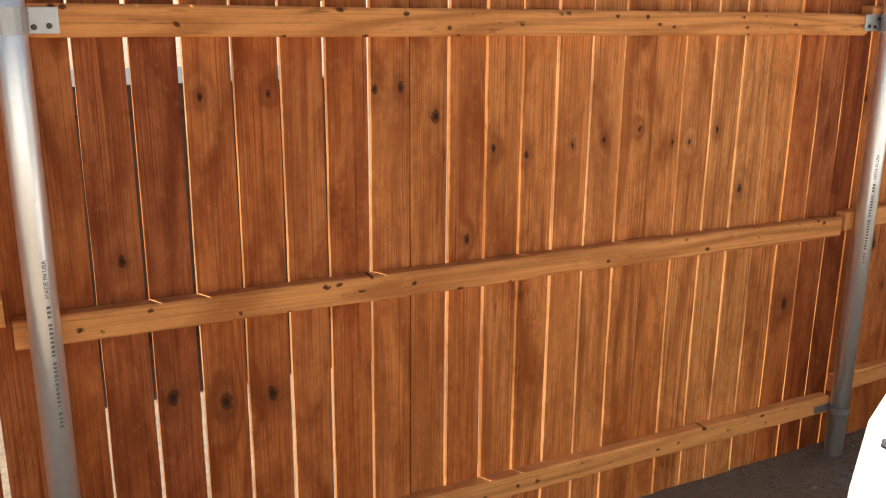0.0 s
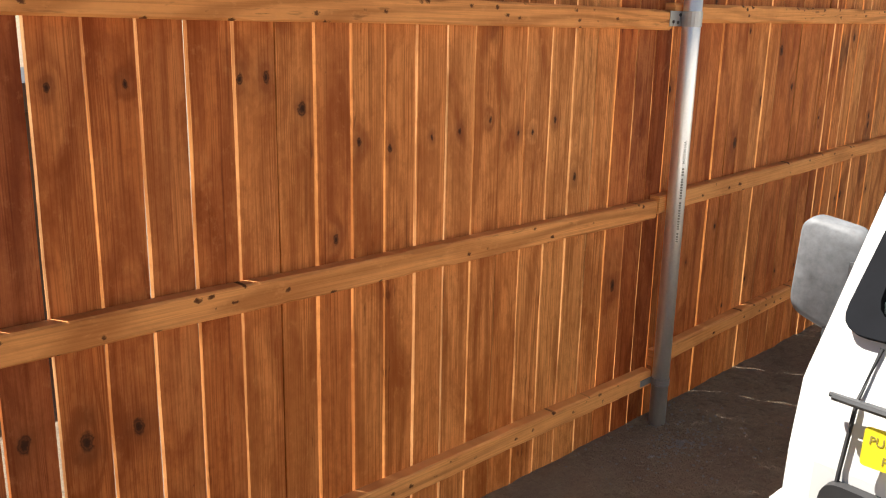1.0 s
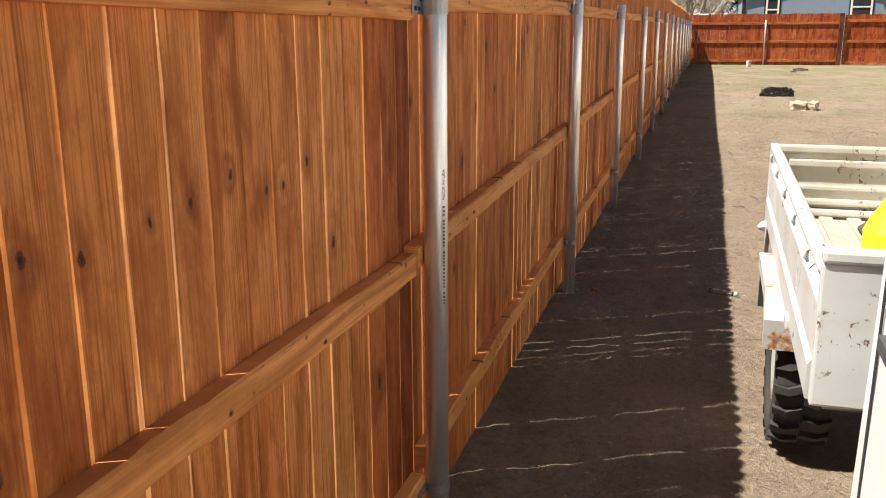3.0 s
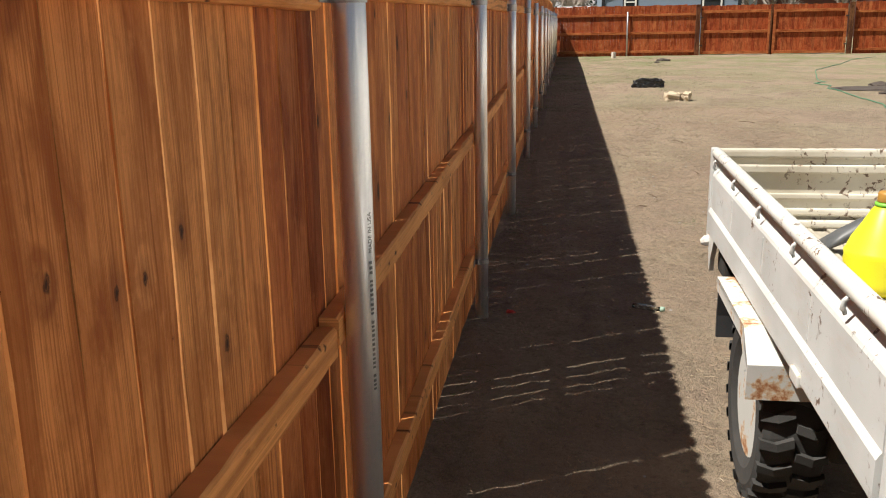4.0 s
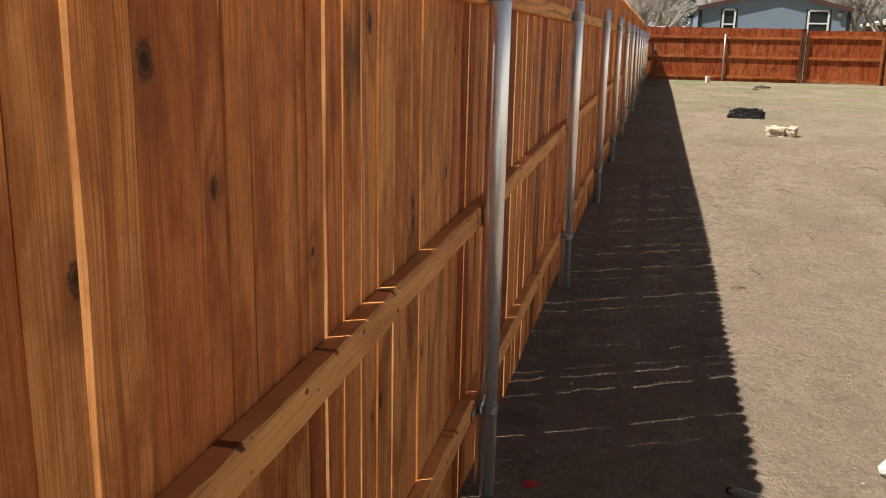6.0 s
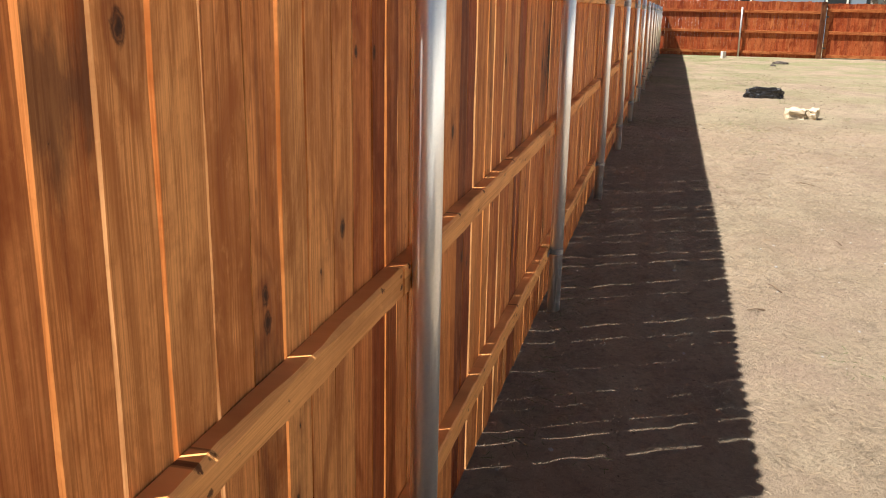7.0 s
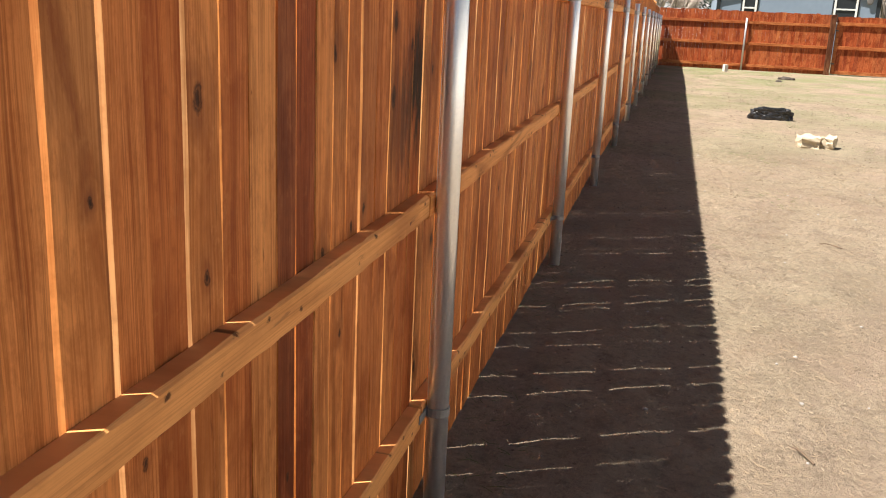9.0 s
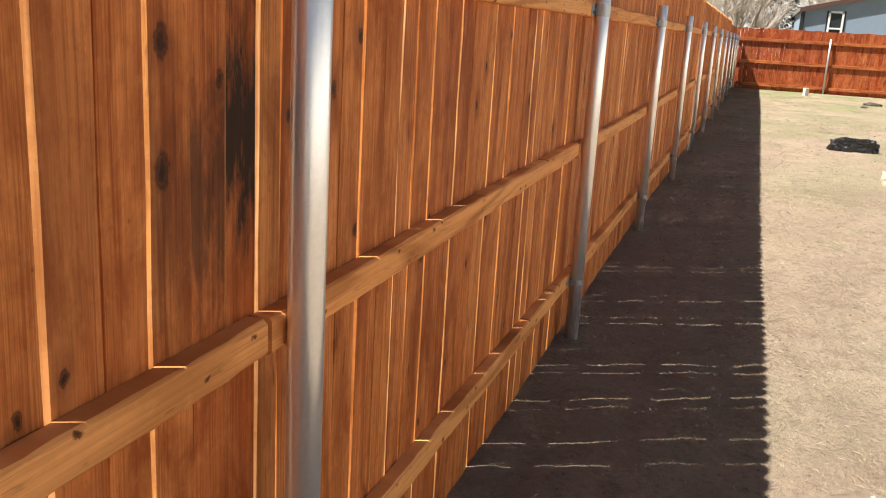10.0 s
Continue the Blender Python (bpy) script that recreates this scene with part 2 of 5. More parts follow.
def soil():
    """Dry trodden lawn: bare pale earth, matted straw-coloured grass, some green."""
    m = Mat("dry_lawn_earth", 0.95)
    c = m.coord()
    wide = m.noise(c, 0.35, 5, 0.6)
    mid = m.noise(c, 2.3, 6, 0.65)
    fine = m.noise(c, 38.0, 6, 0.7)
    grit = m.noise(c, 210.0, 3, 0.7)
    thatch = m.noise(m.mapped(c, (30, 130, 30)), 1.0, 4, 0.7, 1.5)
    thatch2 = m.noise(m.mapped(c, (140, 36, 30)), 1.0, 4, 0.7, 1.5)
    col = m.ramp(mid, (0.30, (0.268, 0.200, 0.136)), (0.52, (0.344, 0.264, 0.184)), (0.72, (0.400, 0.320, 0.228)))
    col = m.mix(m.ramp(wide, (0.42, 0.0), (0.60, 0.8)), col, (0.336, 0.276, 0.188))
    patch = m.noise(m.mapped(c, (0.55, 1.1, 1.0)), 1.0, 6, 0.68, 0.6)
    col = m.mix(m.ramp(patch, (0.49, 0.0), (0.62, 0.65)), col, (0.205, 0.150, 0.104))
    col = m.mix(m.ramp(m.math("MAXIMUM", thatch, thatch2), (0.52, 0.0), (0.68, 0.6)), col, (0.480, 0.392, 0.264))
    col = m.mix(m.ramp(fine, (0.30, 0.75), (0.50, 0.0)), col, (0.152, 0.108, 0.072))
    col = m.mix(m.ramp(grit, (0.28, 0.5), (0.45, 0.0)), col, (0.128, 0.092, 0.064))
    clump = m.noise(c, 8.5, 5, 0.7, 0.5)
    col = m.mix(m.ramp(clump, (0.50, 0.0), (0.66, 0.48)), col, (0.135, 0.100, 0.070))
    bare = m.noise(c, 0.9, 6, 0.7)
    col = m.mix(m.ramp(bare, (0.48, 0.0), (0.62, 0.50)), col, (0.310, 0.222, 0.162))
    x, y, z = m.split(c)
    far = m.math("MULTIPLY", m.ramp(m.math("DIVIDE", x, 40.0), (0.30, 0.08), (0.86, 0.85)), m.ramp(m.noise(c, 0.55, 5, 0.7), (0.42, 0.0), (0.58, 1.0)))
    col = m.mix(far, col, (0.172, 0.198, 0.075))
    col = m.mix(1.0, col, (0.950, 0.932, 0.950), "MULTIPLY")
    m.bump(m.math("ADD", m.math("MULTIPLY", fine, 0.7), m.math("MULTIPLY", grit, 0.3)), 1.0, 0.035)
    return m.done(col)


M_SOIL = soil()
M_STRAW = plain("dry_straw", (0.35, 0.285, 0.200), 0.85, vary=0.25, scale=3.0)
M_GREEN = plain("sparse_green_blades", (0.085, 0.120, 0.030), 0.8, vary=0.35, scale=3.0)
M_STRAW_DULL = plain("weathered_grass", (0.27, 0.20, 0.13), 0.9, vary=0.3, scale=3.0)


# ---- mesh helpers ----
def mesh_of(name, bm, mats, smooth=False):
    me = bpy.data.meshes.new(name)
    bm.to_mesh(me)
    bm.free()
    for mt in (mats if isinstance(mats, (list, tuple)) else [mats]):
        me.materials.append(mt)
    if smooth:
        me.polygons.foreach_set("use_smooth", [True] * len(me.polygons))
    return me


def part(name, bm, material, parent, label="", smooth=False):
    ob = new(name, mesh_of(name, bm, material, smooth))
    ob.parent = parent
    if label:
        ob["label"] = label
    return ob


def base(name, x, y, z=0.0, turn=0.0):
    e = new(name)
    e.empty_display_size = 0.1
    e.matrix_basis = pose(x, y, z, 0, 0, turn)
    return e


def box(bm, x0, x1, y0, y1, z0, z1, bevel=0.0, turn=None):
    vs = [bm.verts.new((x, y, z)) for x in (x0, x1) for y in (y0, y1) for z in (z0, z1)]
    fs = [bm.faces.new([vs[i] for i in f]) for f in ((0, 1, 3, 2), (4, 6, 7, 5), (0, 4, 5, 1), (2, 3, 7, 6), (0, 2, 6, 4), (1, 5, 7, 3))]
    if bevel:
        es = list({e for f in fs for e in f.edges})
        got = bmesh.ops.bevel(bm, geom=es, offset=bevel, segments=2, affect="EDGES", profile=0.6)
        vs = list({v for f in got["faces"] for v in f.verts} | {v for v in vs if v.is_valid})
    if turn is not None:
        bmesh.ops.transform(bm, matrix=turn, verts=[v for v in vs if v.is_valid])
    return vs


def prism(bm, outline, y0, y1):
    """Extrude an outline of (x, z) along y."""
    a = [bm.verts.new((x, y0, z)) for x, z in outline]
    b = [bm.verts.new((x, y1, z)) for x, z in outline]
    n = len(a)
    bm.faces.new(a)
    bm.faces.new(b[::-1])
    for i in range(n):
        j = (i + 1) % n
        bm.faces.new((a[j], a[i], b[i], b[j]))
    bmesh.ops.recalc_face_normals(bm, faces=bm.faces)
    return a + b


def lathe(bm, outline, steps=32, axis="y", centre=(0, 0, 0), closed=False):
    """Turn an outline of (radius, along) round an axis."""
    rings = []
    for i in range(steps):
        a = 2 * math.pi * i / steps
        ring = []
        for r, h in outline:
            p = {"y": (r * math.cos(a), h, r * math.sin(a)), "z": (r * math.cos(a), r * math.sin(a), h), "x": (h, r * math.cos(a), r * math.sin(a))}[axis]
            ring.append(bm.verts.new(Vector(p) + Vector(centre)))
        rings.append(ring)
    n = len(outline)
    for i in range(steps):
        a, b = rings[i], rings[(i + 1) % steps]
        for k in range(n if closed else n - 1):
            q = (k + 1) % n
            bm.faces.new((a[k], b[k], b[q], a[q]))
    if not closed:
        for k in (0, n - 1):
            if outline[k][0] > 1e-5:
                bm.faces.new([r[k] for r in rings])
    bmesh.ops.remove_doubles(bm, verts=bm.verts, dist=1e-6)
    bmesh.ops.recalc_face_normals(bm, faces=bm.faces)


def tube(bm, pts, radius, sides=6, caps=True):
    """A tapered tube along points; radius is a number or one per point."""
    pts = [Vector(p) for p in pts]
    rad = radius if isinstance(radius, (list, tuple)) else [radius] * len(pts)
    rings = []
    for i, p in enumerate(pts):
        d = (pts[min(i + 1, len(pts) - 1)] - pts[max(i - 1, 0)]).normalized()
        s = d.cross(Vector((0, 0, 1)) if abs(d.z) < 0.9 else Vector((1, 0, 0))).normalized()
        t = d.cross(s)
        rings.append([bm.verts.new(p + rad[i] * (math.cos(2 * math.pi * k / sides) * s + math.sin(2 * math.pi * k / sides) * t)) for k in range(sides)])
    for a, b in zip(rings, rings[1:]):
        for k in range(sides):
            j = (k + 1) % sides
            bm.faces.new((a[k], a[j], b[j], b[k]))
    if caps:
        bm.faces.new(rings[0][::-1])
        bm.faces.new(rings[-1])
    return rings


# ---- ground ----
def ground_z(x, y):
    rise = min(1.0, max(0.0, (x - 8.0) / 6.0))
    z = 0.07 * rise * rise * (3 - 2 * rise)
    near = 1.0 if -8 < x < 42 and -20 < y < 12 else 0.0
    if near:
        z += 0.012 * noise.noise((x * 0.9, y * 0.9, 0)) + 0.009 * noise.noise((x * 4.1, y * 4.1, 3)) + 0.007 * noise.noise((x * 11.0, y * 11.0, 7)) + 0.004 * noise.noise((x * 26.0, y * 26.0, 5))
    return z


def stretch(*runs):
    out = []
    for a, b, step in runs:
        n = max(1, round((b - a) / step))
        out += [a + (b - a) * i / n for i in range(n)]
    return out + [runs[-1][1]]


gx = stretch((-900, -60, 120), (-60, -6, 6), (-6, 1, 0.25), (1, 13, 0.03), (13, 20, 0.08), (20, 42, 0.3), (42, 120, 6), (120, 1500, 150))
gy = stretch((-900, -60, 120), (-60, -12, 6), (-12, -1.6, 0.3), (-1.6, 0.2, 0.06), (0.2, 2.1, 0.03), (2.1, 10, 0.5), (10, 60, 6), (60, 900, 120))
verts = [(x, y, ground_z(x, y)) for x in gx for y in gy]
ny = len(gy)
faces = [(i * ny + j, (i + 1) * ny + j, (i + 1) * ny + j + 1, i * ny + j + 1) for i in range(len(gx) - 1) for j in range(ny - 1)]
me = bpy.data.meshes.new("ground")
me.from_pydata(verts, [], faces)
me.materials.append(M_SOIL)
me.polygons.foreach_set("use_smooth", [True] * len(me.polygons))
tagged(new("ground", me), "dry brown trodden lawn earth with straw-coloured grass", "ground", kind="structure")


def straw(name, mat, count, seed, area, label, size=(0.012, 0.055), keep=lambda x, y: True):
    rnd = random.Random(seed)
    vs, fs = [], []
    while len(fs) < count * 2:
        x, y = rnd.uniform(area[0], area[1]), rnd.uniform(area[2], area[3])
        if not keep(x, y):
            continue
        a, l, w = rnd.uniform(0, 6.283), rnd.uniform(*size), rnd.uniform(0.0004, 0.0010)
        z = ground_z(x, y) + 0.003
        ux, uy = math.cos(a), math.sin(a)
        lift, bend = rnd.uniform(-0.05, 0.22) * l, rnd.uniform(-0.3, 0.3) * l
        i = len(vs)
        for s, up in ((0, 0), (0.5, 0.7), (1, 1)):
            px, py = x + ux * l * s - uy * bend * s * s, y + uy * l * s + ux * bend * s * s
            vs += [(px - uy * w, py + ux * w, z + lift * up), (px + uy * w, py - ux * w, z + lift * up + 0.001)]
        fs += [(i, i + 1, i + 3, i + 2), (i + 2, i + 3, i + 5, i + 4)]
    sm = bpy.data.meshes.new(name)
    sm.from_pydata(vs, [], fs)
    sm.materials.append(mat)
    tagged(new(name, sm), label, "grass", kind="stuff")


straw("dry_grass", M_STRAW, 17000, 4, (2.2, 15, -1.4, 1.9), "matted dry straw-coloured grass blades lying on bare earth", (0.006, 0.026))
straw("dull_grass", M_STRAW_DULL, 42000, 5, (1.0, 15, -1.3, 1.9), "matted grey-brown dead grass blades on the earth", (0.010, 0.050))
straw("green_grass", M_GREEN, 9000, 6, (4.0, 33, -1.5, 1.9), "sparse green grass sprouting at the fence foot", (0.015, 0.055), lambda x, y: noise.noise((x * 0.9, y * 1.4, 30)) > (0.12 if y > 1.72 else 0.42 if x < 20 else 0.05))

# ---- long cedar fence ----
FACE, THICK, TOP = 1.925, 0.0150, 1.775
POSTS = [0.396 - 4.82, 0.396 - 2.41, 0.396, 2.790, 5.236, 7.580, 10.16, 12.55] + [12.56 + 2.43 * k for k in range(1, 9)] + [34.30]
POST_Y = FACE - 0.038 - 0.0304
rng = random.Random(11)
fence = tagged(base("wooden_fence", 0.396, FACE), "long new cedar picket fence on galvanised steel posts", "fence")


def picket_mesh(width, rnd):
    bm = bmesh.new()
    h, c = TOP, 0.030
    levels = [-0.06, 0.12, 0.3, 0.46, 0.62, 0.78, 0.95, 1.11, 1.28, 1.42, 1.55, h - c, h]
    prev = None
    for i, z in enumerate(levels):
        w = width / 2 - (c if i == len(levels) - 1 else 0)
        l, r = -w + rnd.uniform(-0.0010, 0.0008), w + rnd.uniform(-0.0008, 0.0010)
        cup = rnd.uniform(-0.0012, 0.0012)
        zl = z + (rnd.uniform(-0.012, 0.012) if i == 0 else 0)
        ring = [bm.verts.new((l, 0 + cup, zl)), bm.verts.new((r, 0 - cup, zl)), bm.verts.new((r, THICK - cup, zl)), bm.verts.new((l, THICK + cup, zl))]
        if prev:
            for k in range(4):
                j = (k + 1) % 4
                bm.faces.new((prev[k], prev[j], ring[j], ring[k])).material_index = k % 2
        else:
            bm.faces.new(ring[::-1])
        prev = ring
    bm.faces.new(prev)
    return mesh_of("picket", bm, (M_PICKET, M_EDGE_GLOW))


SIZES = (0.0905, 0.0912, 0.0918, 0.0924, 0.0930, 0.0936, 0.0940, 0.0948, 0.0962, 0.0895, 0.0800, 0.0850, 0.0890, 0.1060, 0.1095, 0.0910)
EVEN, MIXED = (0, 1, 2, 3, 4, 4, 5, 5, 6, 6, 7, 7, 8, 8, 9), tuple(range(16))
PICKETS = [picket_mesh(w, rng) for w in SIZES]

# knots that catch the eye: x along the fence, height, size
KNOTS = [(1.200, 1.260, 0.013), (1.135, 1.258, 0.011), (1.291, 1.194, 0.016), (1.549, 1.086, 0.010), (1.911, 1.126, 0.009), (1.380, 0.885, 0.012), (1.193, 0.627, 0.014),
         (0.757, 0.573, 0.020), (0.866, 0.572, 0.018), (0.741, 1.264, 0.008), (0.886, 1.266, 0.008), (1.927, 1.390, 0.016), (2.192, 1.110, 0.009), (1.452, 1.10, 0.010),
         (3.483, 1.100, 0.013), (3.613, 1.294, 0.017), (2.810, 1.177, 0.010), (3.300, 0.95, 0.017), (5.617, 1.066, 0.012), (5.600, 1.27, 0.021), (4.635, 0.93, 0.014), (4.935, 0.99, 0.013),
         (7.308, 1.276, 0.018), (7.306, 1.114, 0.020), (2.092, 1.078, 0.008), (2.030, 1.085, 0.007), (1.790, 1.105, 0.008), (2.300, 0.93, 0.012), (1.690, 1.10, 0.007), (0.640, 0.60, 0.018), (0.560, 0.93, 0.012), (7.050, 0.88, 0.010), (8.850, 0.76, 0.014), (8.300, 0.78, 0.020)]
STAINS = [(7.497, 1.16, 0.20, 0.97), (7.410, 1.08, 0.22, 0.70), (7.325, 1.02, 0.22, 0.40), (7.140, 1.12, 0.30, 0.22), (6.97, 1.20, 0.2, 0.25), (6.20, 1.25, 0.2, 0.30), (4.64, 0.80, 0.16, 0.45), (4.235, 1.28, 0.10, 0.6)]

# board edges along the four bays that the walk passes, each with how light its board is
EDGES = {
    2: ((0.398, 28), (0.500, 20), (0.604, 18), (0.705, 44), (0.810, 42), (0.914, 36), (1.015, 40), (1.120, 63), (1.223, 71), (1.325, 57), (1.429, 69), (1.531, 71),
        (1.634, 72), (1.740, 88), (1.843, 79), (1.950, 74), (2.055, 86), (2.164, 88), (2.270, 92), (2.379, 84), (2.485, 38), (2.593, 18), (2.699, 12)),
    3: ((2.798, 63), (2.886, 67), (2.968, 53), (3.048, 51), (3.137, 57), (3.226, 63), (3.317, 55), (3.409, 87), (3.493, 61), (3.591, 59), (3.702, 53), (3.775, 61),
        (3.848, 53), (3.938, 67), (4.026, 51), (4.099, 59), (4.182, 78), (4.280, 80), (4.379, 88), (4.485, 80), (4.590, 86), (4.689, 98), (4.782, 96), (4.893, 88),
        (4.990, 56), (5.092, 8), (5.172, 46)),
    4: ((5.250, 68), (5.338, 78), (5.427, 54), (5.520, 74), (5.615, 86), (5.699, 78), (5.801, 4), (5.890, 24), (5.987, 80), (6.068, 64), (6.150, 72), (6.250, 50),
        (6.329, 54), (6.417, 86), (6.511, 56), (6.600, 82), (6.693, 14), (6.770, 22), (6.855, 80), (6.935, 64), (7.012, 58), (7.091, 56), (7.187, 54), (7.276, 52),
        (7.368, 42), (7.452, 24), (7.541, 86)),
    5: ((7.613, 68), (7.722, 60), (7.835, 52), (7.929, 60), (8.034, 70), (8.128, 42), (8.213, 64), (8.322, 52), (8.413, 46), (8.516, 38), (8.618, 54), (8.724, 62),
        (8.826, 40), (8.920, 58), (9.014, 48), (9.110, 64), (9.205, 40), (9.300, 58), (9.392, 70), (9.488, 46), (9.580, 56), (9.678, 62), (9.775, 38), (9.870, 60),
        (9.966, 52), (10.062, 44)),
}
OPEN = (0.604, 0.705, 0.914, 1.120, 1.325, 1.429, 4.280, 4.379, 4.689, 5.987, 6.150, 7.091, 7.276, 5.615, 3.137, 3.493, 7.929, 8.322, 8.516, 9.014)
SHUT = (1.223, 1.950, 3.048, 3.226, 3.591, 3.702, 3.848, 4.026, 4.893, 5.092, 5.801, 5.890, 6.068, 6.329, 6.693, 6.855, 7.187, 7.368, 7.452, 8.034, 8.413, 8.618, 8.920)


def gap_at(x, bay):
    if x in OPEN:
        return 0.0115 if bay > 2 else 0.0096
    if x in SHUT:
        return 0.0030
    return rng.uniform(0.0072, 0.0086) if bay == 2 else rng.choice((0.0035, 0.0060, 0.0080, 0.0090, 0.0105))


joined = bmesh.new()
for bay in range(len(POSTS) - 1):
    x0, x1 = POSTS[bay], POSTS[bay + 1]
    row = []
    if bay in EDGES:
        at = [e[0] for e in EDGES[bay]] + [EDGES[bay + 1][0][0] if bay + 1 in EDGES else x1]
        gaps = [gap_at(e, bay) for e in at]
        for i in range(len(at) - 1):
            l, r = at[i] + gaps[i] / 2, at[i + 1] - gaps[i + 1] / 2
            row.append(((l + r) / 2, picket_mesh(r - l, rng), r - l, EDGES[bay][i][1] / 100))
    elif bay < 2:
        count = round((x1 - x0) / 0.1045)
        row = [(x0 + (x1 - x0) / count * (i + 0.5), PICKETS[rng.choice(EVEN)], (x1 - x0) / count, 0.30) for i in range(count)]
    else:
        at = x0
        while at < x1 - 0.05:
            k = rng.choice(MIXED)
            gap = rng.choice((0.003, 0.005, 0.007, 0.009, 0.010))
            row.append((at + SIZES[k] / 2, PICKETS[k], SIZES[k] + gap, rng.uniform(0.25, 0.85)))
            at += SIZES[k] + gap
    for x, board, pitch, light in row:
        lean, drop = rng.uniform(-0.0012, 0.0012), rng.uniform(-0.007, 0.006)
        knots = [k for k in KNOTS if abs(k[0] - x) < pitch / 2]
        if not -1.2 < x < 29.6:
            box(joined, x - 0.0495, x + 0.0495, FACE, FACE + THICK, drop - 0.04, TOP + drop)
            continue
        ob = new("picket", board)
        ob.parent = fence
        ob.matrix_basis = Matrix.Translation((x - 0.396, rng.uniform(-0.0008, 0.0022), drop + 0.015 + 0.008 * min(1.0, max(0, x - 4.0)) + 0.022 * min(2.0, max(0, x - 6.5) / 1.2))) @ Matrix.Rotation(lean, 4, "Y")
        spare = (rng.uniform(-0.035, 0.035), rng.uniform(0.15, 1.65), rng.uniform(0.004, 0.011) if rng.random() < (0.18 if x < 2.8 else 0.62) else 0.0006)
        spare2 = (rng.uniform(-0.04, 0.04), rng.uniform(0.15, 1.65), rng.uniform(0.006, 0.016) if rng.random() < (0.12 if x < 2.8 else 0.45) else 0.0006)
        got = [(k[0] - x, k[1], k[2] * (0.78 if x < 2.8 else 0.95)) for k in knots[:2]]
        ob["knot_a"] = got[0] if got else spare
        ob["knot_b"] = got[1] if len(got) > 1 else spare2
        ob["tone"] = (min(1.0, max(0.0, light + (rng.uniform(-0.05, 0.05) if x < 2.8 else rng.uniform(-0.13, 0.10)))), 0.0, 0.0)
        st = [s for s in STAINS if abs(s[0] - x) < pitch / 2]
        ob["stain"] = (st[0][3], st[0][1], st[0][2]) if st else (0.0, 0.0, 0.1)
joined.normal_update()
rest = part("picket_run", joined, M_PICKET_FAR, fence)
rest.matrix_parent_inverse = fence.matrix_basis.inverted()
rest["kind"] = "stuff"

# rails: heights of the upper edge at the two ends of each bay
RAIL_H, RAIL_D = 0.062, 0.038
TOPS = {2: ((1.462, 0.858, 0.235), (1.445, 0.822, 0.196)), 3: ((1.468, 0.836, 0.258), (1.482, 0.880, 0.318)), 4: ((1.484, 0.878, 0.306), (1.484, 0.902, 0.322)), 5: ((1.480, 0.900, 0.325), (1.490, 0.915, 0.330))}


def rail_mesh(length, rnd):
    bm = bmesh.new()
    n = max(4, int(length / 0.035))
    prev = None
    seed = rnd.uniform(0, 90)
    for i in range(n + 1):
        x = length * i / n
        s = 0.0022 * noise.noise((x * 2.5, seed, 0))
        b = 0.0045 + max(0.0, 0.010 * noise.noise((x * 5.0, seed, 4))) + 0.0034 * noise.noise((x * 21.0, seed, 8))
        y0, y1, z0, z1 = -RAIL_D, -0.0005, -RAIL_H + s, s
        ring = [bm.verts.new((x, *p)) for p in ((y0, z0 + b), (y0 + b, z0), (y1, z0), (y1, z1), (y0 + b, z1), (y0, z1 - b))]
        if prev:
            for k in range(6):
                j = (k + 1) % 6
                bm.faces.new((prev[k], ring[k], ring[j], prev[j]))
        else:
            bm.faces.new(ring)
        prev = ring
    bm.faces.new(prev[::-1])
    bmesh.ops.recalc_face_normals(bm, faces=bm.faces)
    return mesh_of("rail", bm, M_RAIL)


for bay in range(len(POSTS) - 1):
    x0, x1 = POSTS[bay], POSTS[bay + 1]
    a, b = TOPS.get(bay, ((1.485, 0.905, 0.325), (1.490, 0.910, 0.330)))
    for k in range(3):
        xa, xb = x0 - (-0.012 if bay == 3 and k == 2 else 0.055), x1 - (0.018 if bay == 2 and k == 2 else 0.068)
        ob = new("rail", rail_mesh(math.hypot(xb - xa, b[k] - a[k]), rng))
        ob.parent = fence
        ob.matrix_basis = Matrix.Translation((xa - 0.396, 0, a[k])) @ Matrix.Rotation(-math.atan2(b[k] - a[k], xb - xa), 4, "Y")


def post_mesh(height):
    bm = bmesh.new()
    r, t = 0.0302, 0.0030
    lathe(bm, [(r, -0.12), (r, height - 0.002), (r - 0.001, height), (r - t, height), (r - t, height - 0.25), (0.0001, height - 0.25)], 40, "z")
    return mesh_of("post", bm, M_GALV, True)


def bracket_mesh(side, mat, h):
    """A strap bent round the pipe, with a flat plate on the rail's face."""
    bm = bmesh.new()
    r0, r1 = 0.0308, 0.0332
    pts = []
    for i in range(19):
        a = math.pi * (0.5 + i / 9.0 * 0.98)
        pts.append((math.cos(a), math.sin(a)))
    rings = [[bm.verts.new((c * r, s * r, z)) for r, z in ((r0, -h), (r1, -h), (r1, h), (r0, h))] for c, s in pts]
    for p, q in zip(rings, rings[1:]):
        for k in range(4):
            j = (k + 1) % 4
            bm.faces.new((p[k], q[k], q[j], p[j]))
    x0, x1 = (0.014, 0.086) if side > 0 else (-0.086, -0.014)
    box(bm, x0, x1, 0.0264, 0.0294, -h, h, 0.001)
    bmesh.ops.recalc_face_normals(bm, faces=bm.faces)
    return mesh_of("bracket", bm, mat)


def bolt_mesh():
    bm = bmesh.new()
    lathe(bm, [(0.0055, 0), (0.0055, -0.003), (0.004, -0.0045), (0.0001, -0.005)], 8, "y")
    return mesh_of("bolt", bm, M_BOLT)


